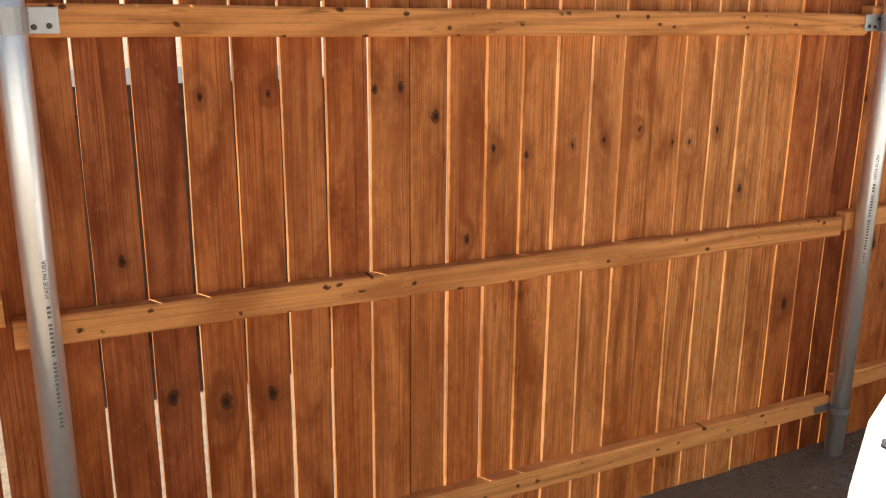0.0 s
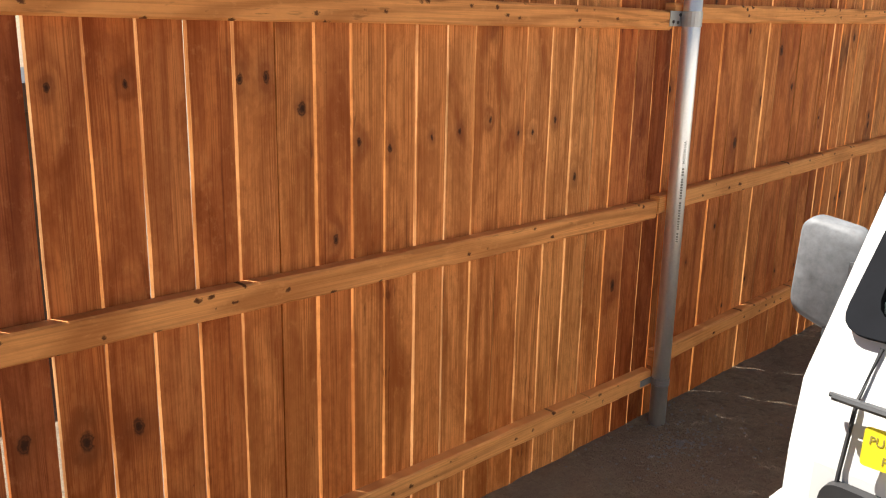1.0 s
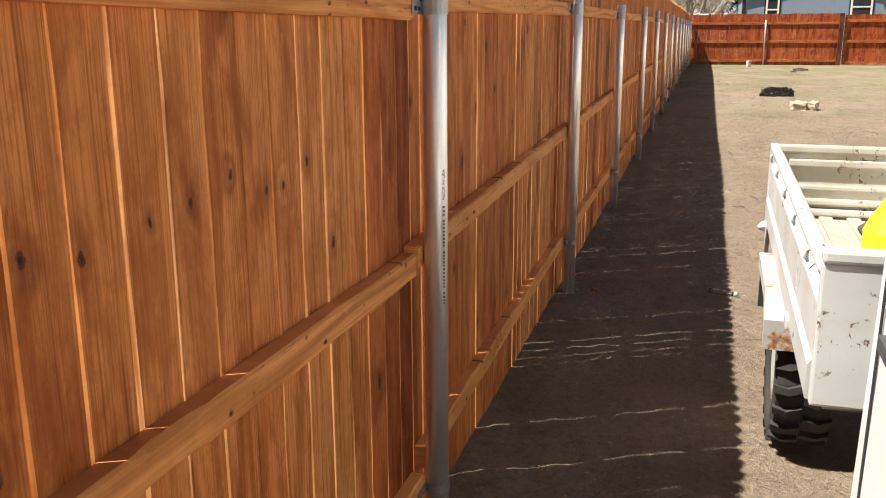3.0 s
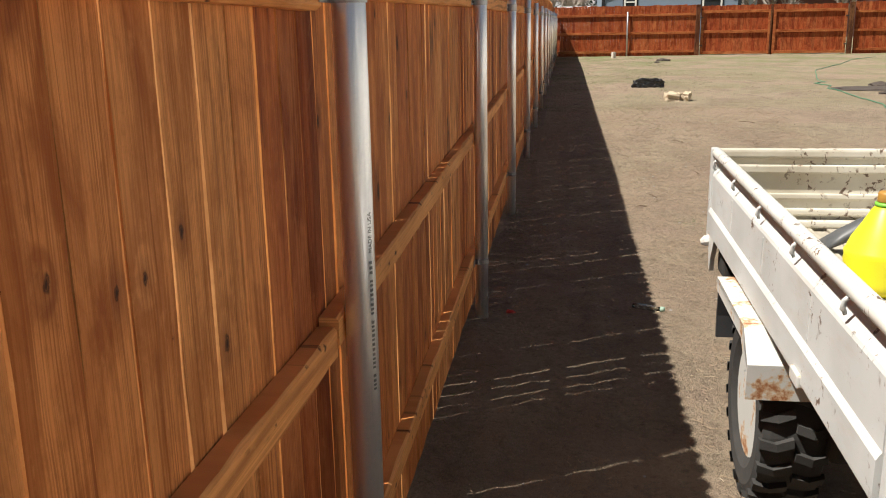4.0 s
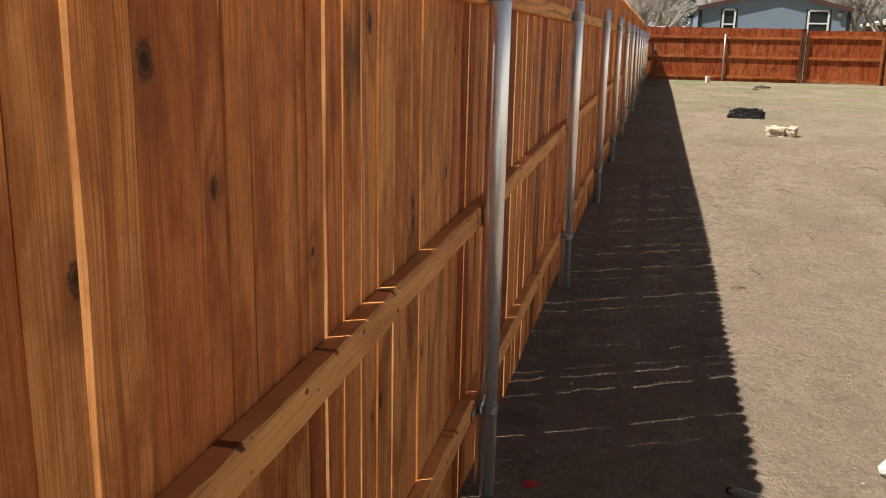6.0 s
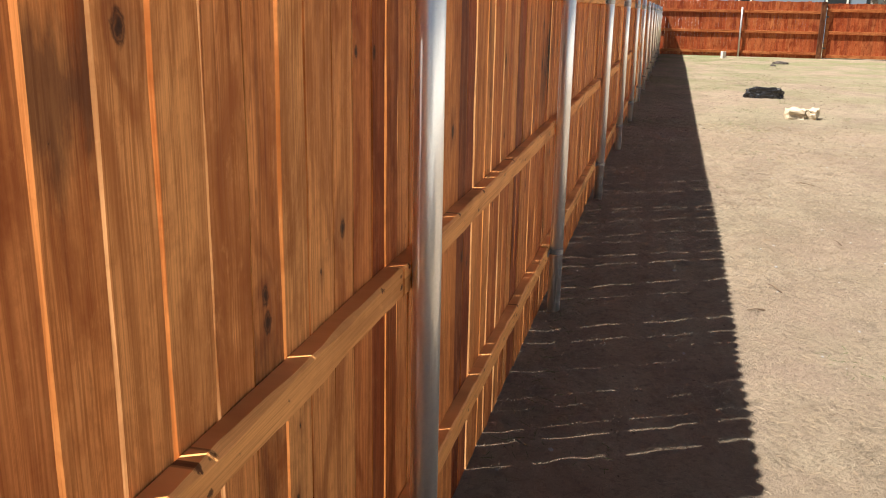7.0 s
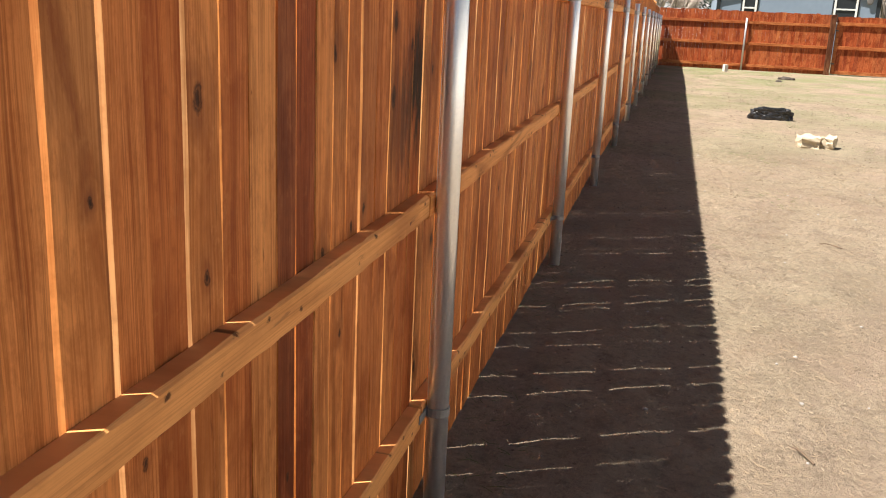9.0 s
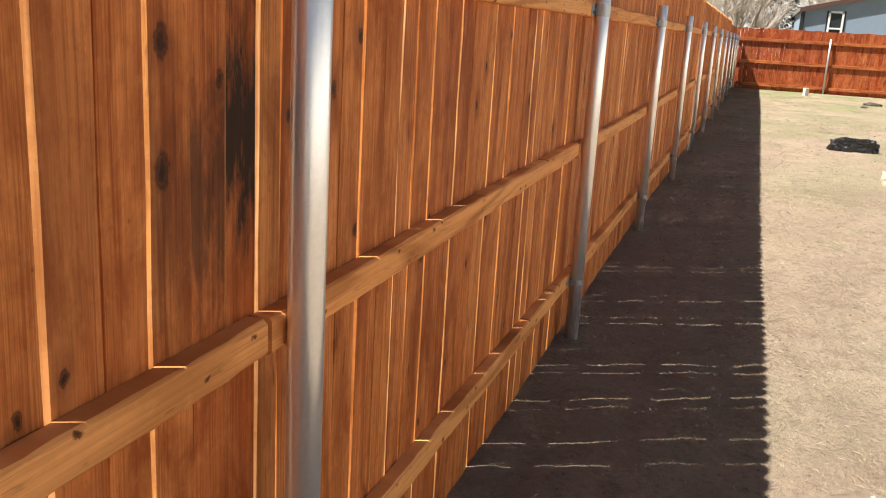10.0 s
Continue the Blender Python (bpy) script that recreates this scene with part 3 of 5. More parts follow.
M_BOLT = plain("dark_screw_steel", (0.10, 0.095, 0.09), 0.45, 0.8)
POST_MESH, BRACKETS, BOLT = post_mesh(1.515), {(s, low): bracket_mesh(s, M_CLAMP if low else M_BRACKET, 0.012 if low else 0.024) for s in (1, -1) for low in (False, True)}, bolt_mesh()
for k, x in enumerate(POSTS):
    p = new("post", POST_MESH)
    p.parent = fence
    p.matrix_basis = Matrix.Translation((x - 0.396, POST_Y - FACE, 0.01 if x < 9 else 0.05))
    side = 1 if k <= 2 else -1
    bay = min(k, len(POSTS) - 2)
    zs = TOPS.get(bay, ((1.485, 0.905, 0.325),))[0] if k != 3 else (1.450, 0.83, 0.190)
    for z in (zs[0], zs[2]):
        low = z < 1
        br = new("bracket", BRACKETS[(side, low)])
        br.parent = p
        br.matrix_basis = Matrix.Translation((0, 0, z - 0.031 - p.matrix_basis.translation.z))
        if x < 13 and not low:
            for bx, bz in ((0.030, 0.012), (0.068, -0.010), (0.042, -0.012)):
                bo = new("bolt", BOLT)
                bo.parent = p
                bo.matrix_basis = Matrix.Translation((side * bx, 0.0264, z - 0.031 - p.matrix_basis.translation.z + bz))


# ---- unseen wall closing the yard's open side, added to bounce sunlight onto fence ----
M_SIDING = plain("bounce_wall_siding", (0.83, 0.83, 0.81), 0.7, vary=0.06, scale=8.0)
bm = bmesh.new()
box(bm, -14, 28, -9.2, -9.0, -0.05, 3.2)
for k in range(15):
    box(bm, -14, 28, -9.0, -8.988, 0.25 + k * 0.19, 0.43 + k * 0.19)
tagged(new("wall_south", mesh_of("wall_south", bm, M_SIDING)), "unseen white lap-sided wall added to bounce sunlight onto the fence", "wall", kind="structure")

# ---- far fence with the double gate ----
FX = 34.40
far = tagged(base("red_fence", FX, 1.9), "red-brown stained picket fence across the end of the yard", "fence")


def far_run(parent, y0, y1, z0, z1, x=FX, step=0.104):
    bm = bmesh.new()
    n = max(1, round((y0 - y1) / step))
    w = (y0 - y1) / n
    for i in range(n):
        y = y0 - w * (i + 0.5)
        d, g = rng.uniform(-0.015, 0.015), rng.uniform(0.0008, 0.0030)
        box(bm, x + rng.uniform(0, 0.004), x + 0.018, y - w / 2 + g / 2, y + w / 2 - g / 2, z0, z1 + d)
    ob = part("picket_run", bm, M_FARWOOD, parent)
    ob.matrix_parent_inverse = parent.matrix_basis.inverted()
    ob["kind"] = "stuff"


def far_rail(parent, y0, y1, z, name="rail", depth=0.04, height=0.085):
    bm = bmesh.new()
    box(bm, FX - depth, FX - 0.001, y1, y0, z - height, z, 0.004)
    ob = part(name, bm, M_FARRAIL, parent)
    ob.matrix_parent_inverse = parent.matrix_basis.inverted()


for y0, y1 in ((1.92, -3.00), (-8.30, -16.0)):
    far_run(far, y0, y1, 0.03, 1.80)
    cuts = [y0] + [y for y in (-0.64,) if y1 < y < y0] + [y1]
    for a, b in zip(cuts, cuts[1:]):
        for z in (1.52, 0.90, 0.26):
            far_rail(far, a, b, z)
for y in (-0.64, -10.7, -13.1):
    bm = bmesh.new()
    lathe(bm, [(0.028, 0.0), (0.028, 1.56), (0.0001, 1.565)], 16, "z", (FX - 0.075, y, 0.03))
    ob = part("post", bm, M_BRACKET, far, "grey galvanised steel pipe", True)
    ob.matrix_parent_inverse = far.matrix_basis.inverted()
for y in (-3.06, -8.16):
    bm = bmesh.new()
    box(bm, FX - 0.13, FX + 0.02, y - 0.075, y + 0.075, -0.05, 1.80, 0.006)
    ob = part("gate_post", bm, M_DARKWOOD, far, "dark stained square timber post")
    ob.matrix_parent_inverse = far.matrix_basis.inverted()

for y0, y1 in ((-3.17, -5.53), (-5.60, -8.05)):
    gate = tagged(base("yard_gate", FX, (y0 + y1) / 2), "closed red-brown timber picket gate leaf with framed back", "gate", "gate leaves")
    far_run(gate, y0, y1, 0.10, 1.76, FX)
    for z in (1.60, 0.92, 0.20):
        far_rail(gate, y0 - 0.02, y1 + 0.02, z, "gate_rail", 0.045, 0.10)
    for y in (y0 - 0.05, y1 + 0.05):
        bm = bmesh.new()
        box(bm, FX - 0.047, FX - 0.002, y - 0.045, y + 0.045, 0.10, 1.60, 0.004)
        ob = part("gate_stile", bm, M_FARRAIL, gate)
        ob.matrix_parent_inverse = gate.matrix_basis.inverted()
    if y0 > -4:
        # dark boards added to draw the dark line where the leaves meet
        bm = bmesh.new()
        box(bm, FX + 0.019, FX + 0.045, -5.66, -5.47, 0.06, 1.78, 0.004)
        box(bm, FX - 0.060, FX - 0.046, -5.548, -5.500, 0.08, 1.74, 0.004)
        ob = part("gate_stop", bm, M_DARKWOOD, gate, "dark boards added to darken the gap where the leaves meet")
        ob.matrix_parent_inverse = gate.matrix_basis.inverted()
    for z in (1.35, 0.40):
        hy = y0 + 0.03 if y0 > -4 else y1 - 0.03
        bm = bmesh.new()
        box(bm, FX - 0.075, FX - 0.045, hy - 0.10, hy + 0.10, z - 0.02, z + 0.02, 0.004)
        ob = part("hinge", bm, M_BOLT, gate, "black steel strap hinge")
        ob.matrix_parent_inverse = gate.matrix_basis.inverted()

# ---- mini truck ----
def chalky_paint(name, lo, hi, chips):
    """Vehicle paint with chips, rust bleeding from small spots and dust."""
    m = Mat(name, 0.42)
    c = m.coord()
    dust = m.noise(c, 3.0, 5, 0.6)
    chip = m.noise(c, 38.0, 4, 0.62, 0.8)
    where = m.noise(c, 4.5, 4, 0.65)
    col = m.ramp(dust, (0.35, lo), (0.65, hi))
    grime = m.noise(m.mapped(c, (5, 5, 22)), 1.0, 4, 0.65)
    col = m.mix(m.ramp(grime, (0.52, 0.0), (0.75, 0.35)), col, (0.48, 0.41, 0.32))
    f = m.math("MULTIPLY", m.ramp(chip, (0.62 - chips, 0.0), (0.65 - chips, 1.0)), m.ramp(where, (0.50 - chips, 0.0), (0.58 - chips, 1.0)))
    halo = m.math("MULTIPLY", m.ramp(chip, (0.56 - chips, 0.0), (0.68 - chips, 0.40)), m.ramp(where, (0.52 - chips, 0.0), (0.66 - chips, 1.0)))
    col = m.mix(halo, col, (0.50, 0.31, 0.17))
    col = m.mix(m.math("MULTIPLY", f, 0.9), col, (0.11, 0.062, 0.036))
    m.bump(chip, 0.04, 0.001)
    return m.done(col, m.ramp(dust, (0.3, 0.34), (0.7, 0.55)))


def rusty_paint():
    m = Mat("rusted_white_paint", 0.6)
    c = m.coord()
    n = m.noise(c, 9.0, 6, 0.7)
    z = m.noise(c, 60.0, 4, 0.6)
    f = m.math("ADD", m.math("MULTIPLY", n, 0.8), m.math("MULTIPLY", z, 0.2))
    col = m.ramp(f, (0.54, (0.63, 0.63, 0.60)), (0.575, (0.62, 0.46, 0.31)), (0.625, (0.36, 0.15, 0.06)), (0.75, (0.15, 0.07, 0.04)))
    m.bump(z, 0.25, 0.002)
    return m.done(col, m.ramp(f, (0.54, 0.42), (0.68, 0.9)))


M_PAINT, M_RUSTY = chalky_paint("worn_white_paint", (0.55, 0.56, 0.545), (0.645, 0.66, 0.65), 0.010), rusty_paint()
M_TAIL = chalky_paint("yellowed_white_paint", (0.58, 0.53, 0.43), (0.74, 0.71, 0.62), 0.04)
M_RAILTOP = chalky_paint("rubbed_white_paint", (0.60, 0.59, 0.54), (0.70, 0.70, 0.66), 0.03)
M_PANEL = plain("white_cab_paint", (0.74, 0.74, 0.73), 0.30, vary=0.02, scale=6.0)
M_BEDGREY = plain("scuffed_bed_steel", (0.40, 0.36, 0.29), 0.7, vary=0.3, scale=14.0)
M_BLACK = plain("black_rubber", (0.030, 0.030, 0.032), 0.7, vary=0.25, scale=40.0)
M_SEAL = plain("black_seal_rubber", (0.010, 0.011, 0.014), 0.85, vary=0.3, scale=20.0)
M_SEAL.node_tree.nodes["Principled BSDF"].inputs["Specular IOR Level"].default_value = 0.15
M_TYRE = plain("worn_tyre_rubber", (0.042, 0.040, 0.038), 0.85, vary=0.3, scale=26.0, bump=0.2)
M_MIRROR_CASE = plain("sunbleached_grey_plastic", (0.17, 0.178, 0.190), 0.6, vary=0.42, scale=55.0, bump=0.15)
M_DARKTRIM = plain("dark_grey_trim", (0.060, 0.062, 0.066), 0.5, vary=0.2, scale=30.0)
M_CHASSIS = plain("dirty_chassis", (0.035, 0.032, 0.030), 0.85, vary=0.3, scale=12.0)
M_GLASS = glass("window_glass", (0.62, 0.70, 0.70))
M_LENS = glass("lamp_lens", (0.92, 0.93, 0.92), 0.05)
M_CHROME = plain("dull_chrome", (0.75, 0.75, 0.74), 0.18, 1.0, 0.05)
M_RIM = rusty_paint()
M_YELLOW = plain("yellow_sticker", (0.86, 0.72, 0.03), 0.4, vary=0.05)
M_INK = plain("faded_ink", (0.33, 0.26, 0.06), 0.6, vary=0.1)
M_AMBER = plain("amber_lens", (0.85, 0.20, 0.02), 0.25, vary=0.05)
M_SEAT = plain("grey_seat_vinyl", (0.13, 0.13, 0.14), 0.7, vary=0.15)

truck = tagged(base("mini_truck", 3.0, 0.25, 0, -0.8), "small white mini truck with a rusty drop-side bed on dirt", "truck")


def tpart(name, bm, mat, parent=None, label="", smooth=False):
    """A truck part, drawn in the yard's own metres and then hung on the truck."""
    bmesh.ops.translate(bm, verts=bm.verts, vec=(-3.0, -0.25, 0))
    return part(name, bm, mat, parent or truck, label, smooth)


def carve(ob, cutters):
    for c in cutters:
        mod = ob.modifiers.new("cut", "BOOLEAN")
        mod.operation, mod.object, mod.solver = "DIFFERENCE", c, "EXACT"
    dg = bpy.context.evaluated_depsgraph_get()
    cut = bpy.data.meshes.new_from_object(ob.evaluated_get(dg))
    ob.modifiers.clear()
    ob.data = cut
    for c in cutters:
        bpy.data.objects.remove(c)


def cab_solid(grow, name):
    """The cab as a solid: side outline swept across, narrowing to the roof, with rounded front corners."""
    bm = bmesh.new()
    side = [(1.405, 0.36), (1.400, 0.60), (1.410, 0.75), (1.432, 0.86), (1.482, 0.94), (1.84, 1.60), (1.93, 1.68), (2.10, 1.715), (2.38, 1.70), (2.44, 1.62), (2.47, 0.95), (2.47, 0.36)]
    cx, cz = 1.95, 1.0
    stations = (-1.0, -0.97, -0.88, -0.5, 0.0, 0.5, 0.88, 0.97, 1.0)
    rows = []
    for s in stations:
        row = []
        for x, z in side:
            half = 0.582 + 0.058 * min(1.0, max(0.0, (x - 1.60) / 0.87)) - (0.12 + 0.08 * min(1.0, max(0.0, (x - 1.9) / 0.4))) * max(0.0, z - 0.88) - (0.03 if z > 1.66 else 0)
            back = {1.0: 0.09, 0.97: 0.035, 0.88: 0.010}.get(abs(s), 0.0)
            drop = {1.0: 0.05, 0.97: 0.018}.get(abs(s), 0.0) if z > 1.59 else 0.0
            px = x + back if x < 1.95 else x - back * 0.3
            pz = z - drop
            px, pz = cx + (px - cx) * (1 - grow / 0.52), cz + (pz - cz) * (1 - grow / 0.65)
            row.append(bm.verts.new((px, 0.25 + s * (half - grow), pz)))
        rows.append(row)
    n = len(side)
    for a, b in zip(rows, rows[1:]):
        for k in range(n):
            j = (k + 1) % n
            bm.faces.new((a[k], a[j], b[j], b[k]))
    for end in (rows[0], rows[-1]):
        mid = bm.verts.new(sum((v.co for v in end), Vector()) / n)
        for k in range(n):
            bm.faces.new((end[k], end[(k + 1) % n], mid))
    bmesh.ops.triangulate(bm, faces=bm.faces)
    bmesh.ops.recalc_face_normals(bm, faces=bm.faces)
    return tpart(name, bm, M_PANEL)


def round_quad(corners, r=0.05, steps=5):
    """Corner points in a plane, rounded."""
    out, n = [], len(corners)
    for i in range(n):
        p, a, b = (Vector(corners[k % n]) for k in (i, i - 1, i + 1))
        da, db = (a - p).normalized() * r, (b - p).normalized() * r
        for s in range(steps + 1):
            t = s / steps
            out.append((1 - t) ** 2 * (p + da) + 2 * t * (1 - t) * p + t ** 2 * (p + db))
    return out


def slab(bm, outline, normal, depth):
    nrm = Vector(normal).normalized()
    a = [bm.verts.new(p + nrm * depth) for p in outline]
    b = [bm.verts.new(p - nrm * depth) for p in outline]
    n = len(a)
    bm.faces.new(a)
    bm.faces.new(b[::-1])
    for i in range(n):
        j = (i + 1) % n
        bm.faces.new((a[j], a[i], b[i], b[j]))
    bmesh.ops.recalc_face_normals(bm, faces=bm.faces)


def ring(bm, outer, inner, normal, depth):
    nrm = Vector(normal).normalized()
    loops = [[bm.verts.new(p + nrm * d) for p in loop] for loop, d in ((outer, -depth), (outer, depth), (inner, depth), (inner, -depth))]
    n = len(outer)
    for a, b in zip(loops, loops[1:] + loops[:1]):
        for i in range(n):
            j = (i + 1) % n
            bm.faces.new((a[i], a[j], b[j], b[i]))
    bmesh.ops.recalc_face_normals(bm, faces=bm.faces)


def shrunk(corners, d):
    c = sum((Vector(p) for p in corners), Vector()) / len(corners)
    return [Vector(p) + (c - Vector(p)).normalized() * d for p in corners]


WS = [(1.487, 0.250 + 0.528, 0.945), (1.487, 0.250 - 0.528, 0.945), (1.826, 0.250 - 0.430, 1.578), (1.826, 0.250 + 0.430, 1.578)]
WS_N = Vector((-0.615, 0, 0.340)).normalized()
WIN = [(1.640, 0.824, 0.970), (2.190, 0.866, 0.955), (2.170, 0.760, 1.570), (1.900, 0.752, 1.570)]
WIN_N = (Vector(WIN[3]) - Vector(WIN[0])).cross(Vector(WIN[1]) - Vector(WIN[0])).normalized()
cab = cab_solid(0.0, "cab")
cab["label"] = "glossy white cab shell"
cut_in = cab_solid(0.035, "cut")
cutters = [cut_in]
for pts, nrm in ((WS, WS_N), (WIN, WIN_N)):
    bm = bmesh.new()
    slab(bm, round_quad(shrunk(pts, 0.03), 0.06), nrm, 0.12)
    cutters.append(tpart("cut", bm, M_PANEL))
carve(cab, cutters)

for pts, nrm, name in ((WS, WS_N, "windscreen"), (WIN, WIN_N, "side_window")):
    bm = bmesh.new()
    slab(bm, round_quad(shrunk(pts, 0.02), 0.06), nrm, 0.003)
    bmesh.ops.translate(bm, verts=bm.verts, vec=-nrm * 0.006)
    pane = tpart(name, bm, M_GLASS)
    pane.visible_shadow = False
    bm = bmesh.new()
    ring(bm, round_quad(pts, 0.045), round_quad(shrunk(pts, 0.052), 0.05), nrm, 0.012)
    tpart("window_seal", bm, M_SEAL, None, "dark weathered rubber window seal")

bm = bmesh.new()
box(bm, 1.50, 1.72, -0.28, 0.78, 0.80, 0.93, 0.03)
tpart("dashboard", bm, M_DARKTRIM)
for y0, y1 in ((-0.28, 0.20), (0.30, 0.78)):
    bm = bmesh.new()
    box(bm, 1.95, 2.30, y0, y1, 0.62, 0.76, 0.04)
    box(bm, 2.27, 2.38, y0 + 0.02, y1 - 0.02, 0.74, 1.28, 0.04)
    tpart("seat", bm, M_SEAT, None, "grey vinyl bench seat half")

# front panel seam, wiper, headlamps, bumper, sticker
for s in (1, -1):
    bm = bmesh.new()
    yc = 0.25 + s * 0.470
    tube(bm, [(1.482, yc - s * 0.012, 0.937), (1.433, yc - s * 0.004, 0.862), (1.411, yc, 0.75), (1.402, yc + s * 0.004, 0.62)], 0.0035, 5)
    tpart("panel_seam", bm, M_BLACK)
    lamp_bm = bmesh.new()
    slab(lamp_bm, round_quad([(1.404, 0.25 + s * 0.488, 0.738), (1.404, 0.25 + s * 0.20, 0.725), (1.398, 0.25 + s * 0.20, 0.545), (1.398, 0.25 + s * 0.500, 0.545)], 0.03), (-1, 0, 0), 0.010)
    recess = tpart("lamp_recess", lamp_bm, M_BLACK, None, "black headlamp surround")
    bm = bmesh.new()
    lathe(bm, [(0.086, 0.0), (0.086, -0.012), (0.080, -0.02), (0.0001, -0.012)], 32, "x", (1.392, 0.25 + s * 0.375, 0.650))
    part_ob = tpart("headlamp", bm, M_CHROME, None, "round headlamp", True)
    bm = bmesh.new()
    lathe(bm, [(0.078, -0.014), (0.060, -0.026), (0.030, -0.033), (0.0001, -0.035)], 32, "x", (1.392, 0.25 + s * 0.375, 0.650))
    tpart("headlamp_lens", bm, M_LENS, None, "clear glass lens", True)
bm = bmesh.new()
box(bm, 1.345, 1.46, -0.34, 0.84, 0.36, 0.52, 0.03)
tpart("bumper", bm, M_PANEL, None, "white front bumper")
bm = bmesh.new()
tube(bm, [(1.418, 0.752, 0.868), (1.415, 0.60, 0.863), (1.415, 0.36, 0.855)], [0.004, 0.009, 0.008], 6)
tube(bm, [(1.405, 0.742, 0.871), (1.400, 0.55, 0.866), (1.402, 0.28, 0.862)], 0.006, 6)
tpart("wiper", bm, M_DARKTRIM, None, "grey wiper arm and blade")
bm = bmesh.new()
slab(bm, round_quad([(1.4078, 0.690, 0.841), (1.4078, 0.440, 0.841), (1.4015, 0.440, 0.781), (1.4015, 0.690, 0.781)], 0.008, 3), (-1, 0, 0.1), 0.001)
sticker = tpart("warning_sticker", bm, M_YELLOW, None, "yellow warning sticker")


def letters(name, text, size, material):
    """A flat lettering mesh, x to the right and y up, its origin at the start of the baseline."""
    cu = bpy.data.curves.new(name, "FONT")
    cu.body, cu.size = text, size
    cu.extrude = 0.0002
    tmp = bpy.data.objects.new(name, cu)
    scene.collection.objects.link(tmp)
    dg = bpy.context.evaluated_depsgraph_get()
    lm = bpy.data.meshes.new_from_object(tmp.evaluated_get(dg))
    bpy.data.objects.remove(tmp)
    lm.materials.clear()
    lm.materials.append(material)
    return lm


def lie(me, origin, right, up):
    r, u = Vector(right).normalized(), Vector(up).normalized()
    n = r.cross(u)
    for v in me.vertices:
        v.co = Vector(origin) + r * v.co.x + u * v.co.y + n * (v.co.z + 0.0004)
    return me


for text, y, z, size in (("PUBLIC ROAD", 0.682, 0.816, 0.0185), ("PROHIBITED", 0.660, 0.790, 0.0185)):
    lm = lie(letters("lettering", text, size, M_INK), (1.4066 - (0.841 - z) * 0.105, y, z), (0, -1, 0), (0.1, 0, 1))
    for v in lm.vertices:
        v.co += Vector((-3.0, -0.25, 0))
    ob = new("lettering", lm)
    ob.parent = truck

# flares over the front wheels, side step and door seam
for s in (1, -1):
    bm = bmesh.new()
    a, b = (0.78, 0.885) if s > 0 else (-0.385, -0.28)
    prism(bm, [(1.44, 0.36), (1.47, 0.50), (1.56, 0.58), (1.98, 0.585), (2.10, 0.50), (2.16, 0.36), (2.06, 0.34), (2.02, 0.45), (1.92, 0.53), (1.64, 0.53), (1.54, 0.46), (1.50, 0.34)], a, b)
    tpart("wheel_flare", bm, M_PANEL, None, "white front wheel flare")
for pts in ([(1.640, 0.825, 0.56), (1.640, 0.822, 0.90)], [(2.395, 0.882, 0.46), (2.400, 0.876, 0.92)]):
    bm = bmesh.new()
    tube(bm, pts, 0.003, 5)
    tpart("door_seam", bm, M_BLACK)
bm = bmesh.new()
box(bm, 2.22, 2.34, 0.862, 0.892, 0.80, 0.83, 0.006)
tpart("door_handle", bm, M_DARKTRIM, None, "dark grey door handle")
bm = bmesh.new()
box(bm, 2.38, 2.42, 0.770, 0.812, 1.33, 1.40, 0.006)
tpart("marker_lamp", bm, M_AMBER, None, "orange side marker lamp")

# mirror on its arm
mirror_bm = bmesh.new()
outline = round_quad([(1.67, 0.936, 0.907), (1.67, 0.928, 1.086), (1.67, 0.815, 1.070), (1.67, 0.820, 0.866)], 0.030, 5)
rings_ = []
for d, k in ((-0.024, 0.86), (-0.018, 0.97), (0.0, 1.0), (0.022, 1.0), (0.026, 0.97)):
    c = Vector((1.67, 0.882, 1.0))
    rings_.append([mirror_bm.verts.new(c + (p - c) * k + Vector((d, 0, 0))) for p in outline])
for a, b in zip(rings_, rings_[1:]):
    for i in range(len(a)):
        j = (i + 1) % len(a)
        mirror_bm.faces.new((a[i], a[j], b[j], b[i]))
mirror_bm.faces.new(rings_[0][::-1])
mirror_bm.faces.new(rings_[-1])
bmesh.ops.recalc_face_normals(mirror_bm, faces=mirror_bm.faces)
mirror = tpart("wing_mirror", mirror_bm, M_MIRROR_CASE, None, "sun-bleached grey plastic mirror case", True)
bm = bmesh.new()
slab(bm, [Vector((1.699, 0.882, 1.0)) + (p - Vector((1.67, 0.882, 1.0))) * 0.88 for p in outline], (1, 0, 0), 0.001)
part("mirror_glass", bm, M_CHROME, mirror)
bpy.data.objects["mirror_glass"].data.transform(Matrix.Translation((-3.0, -0.25, 0)))
bm = bmesh.new()
box(bm, 1.648, 1.695, 0.795, 0.87, 0.862, 0.902, 0.008)
box(bm, 1.66, 1.75, 0.790, 0.828, 0.860, 0.960, 0.01)
tpart("mirror_arm", bm, M_DARKTRIM, None, "dark grey mirror arm")

# dark block standing in for shade on the mirror case's inner side
bm = bmesh.new()
box(bm, 1.640, 1.668, 0.806, 0.836, 0.884, 1.020, 0.009)
tpart("mirror_hinge", bm, M_DARKTRIM, None, "dark grey block put in for the shaded inner side of the mirror case")

# drop-side bed
BX0, BX1, BY0, BY1 = 2.56, 4.53, -0.475, 0.972
bm = bmesh.new()
box(bm, BX0, BX1 - 0.03, BY0 + 0.03, BY1 - 0.03, 0.585, 0.615)
bed_floor = tpart("bed_floor", bm, M_BEDGREY, None, "scuffed ribbed steel bed floor")
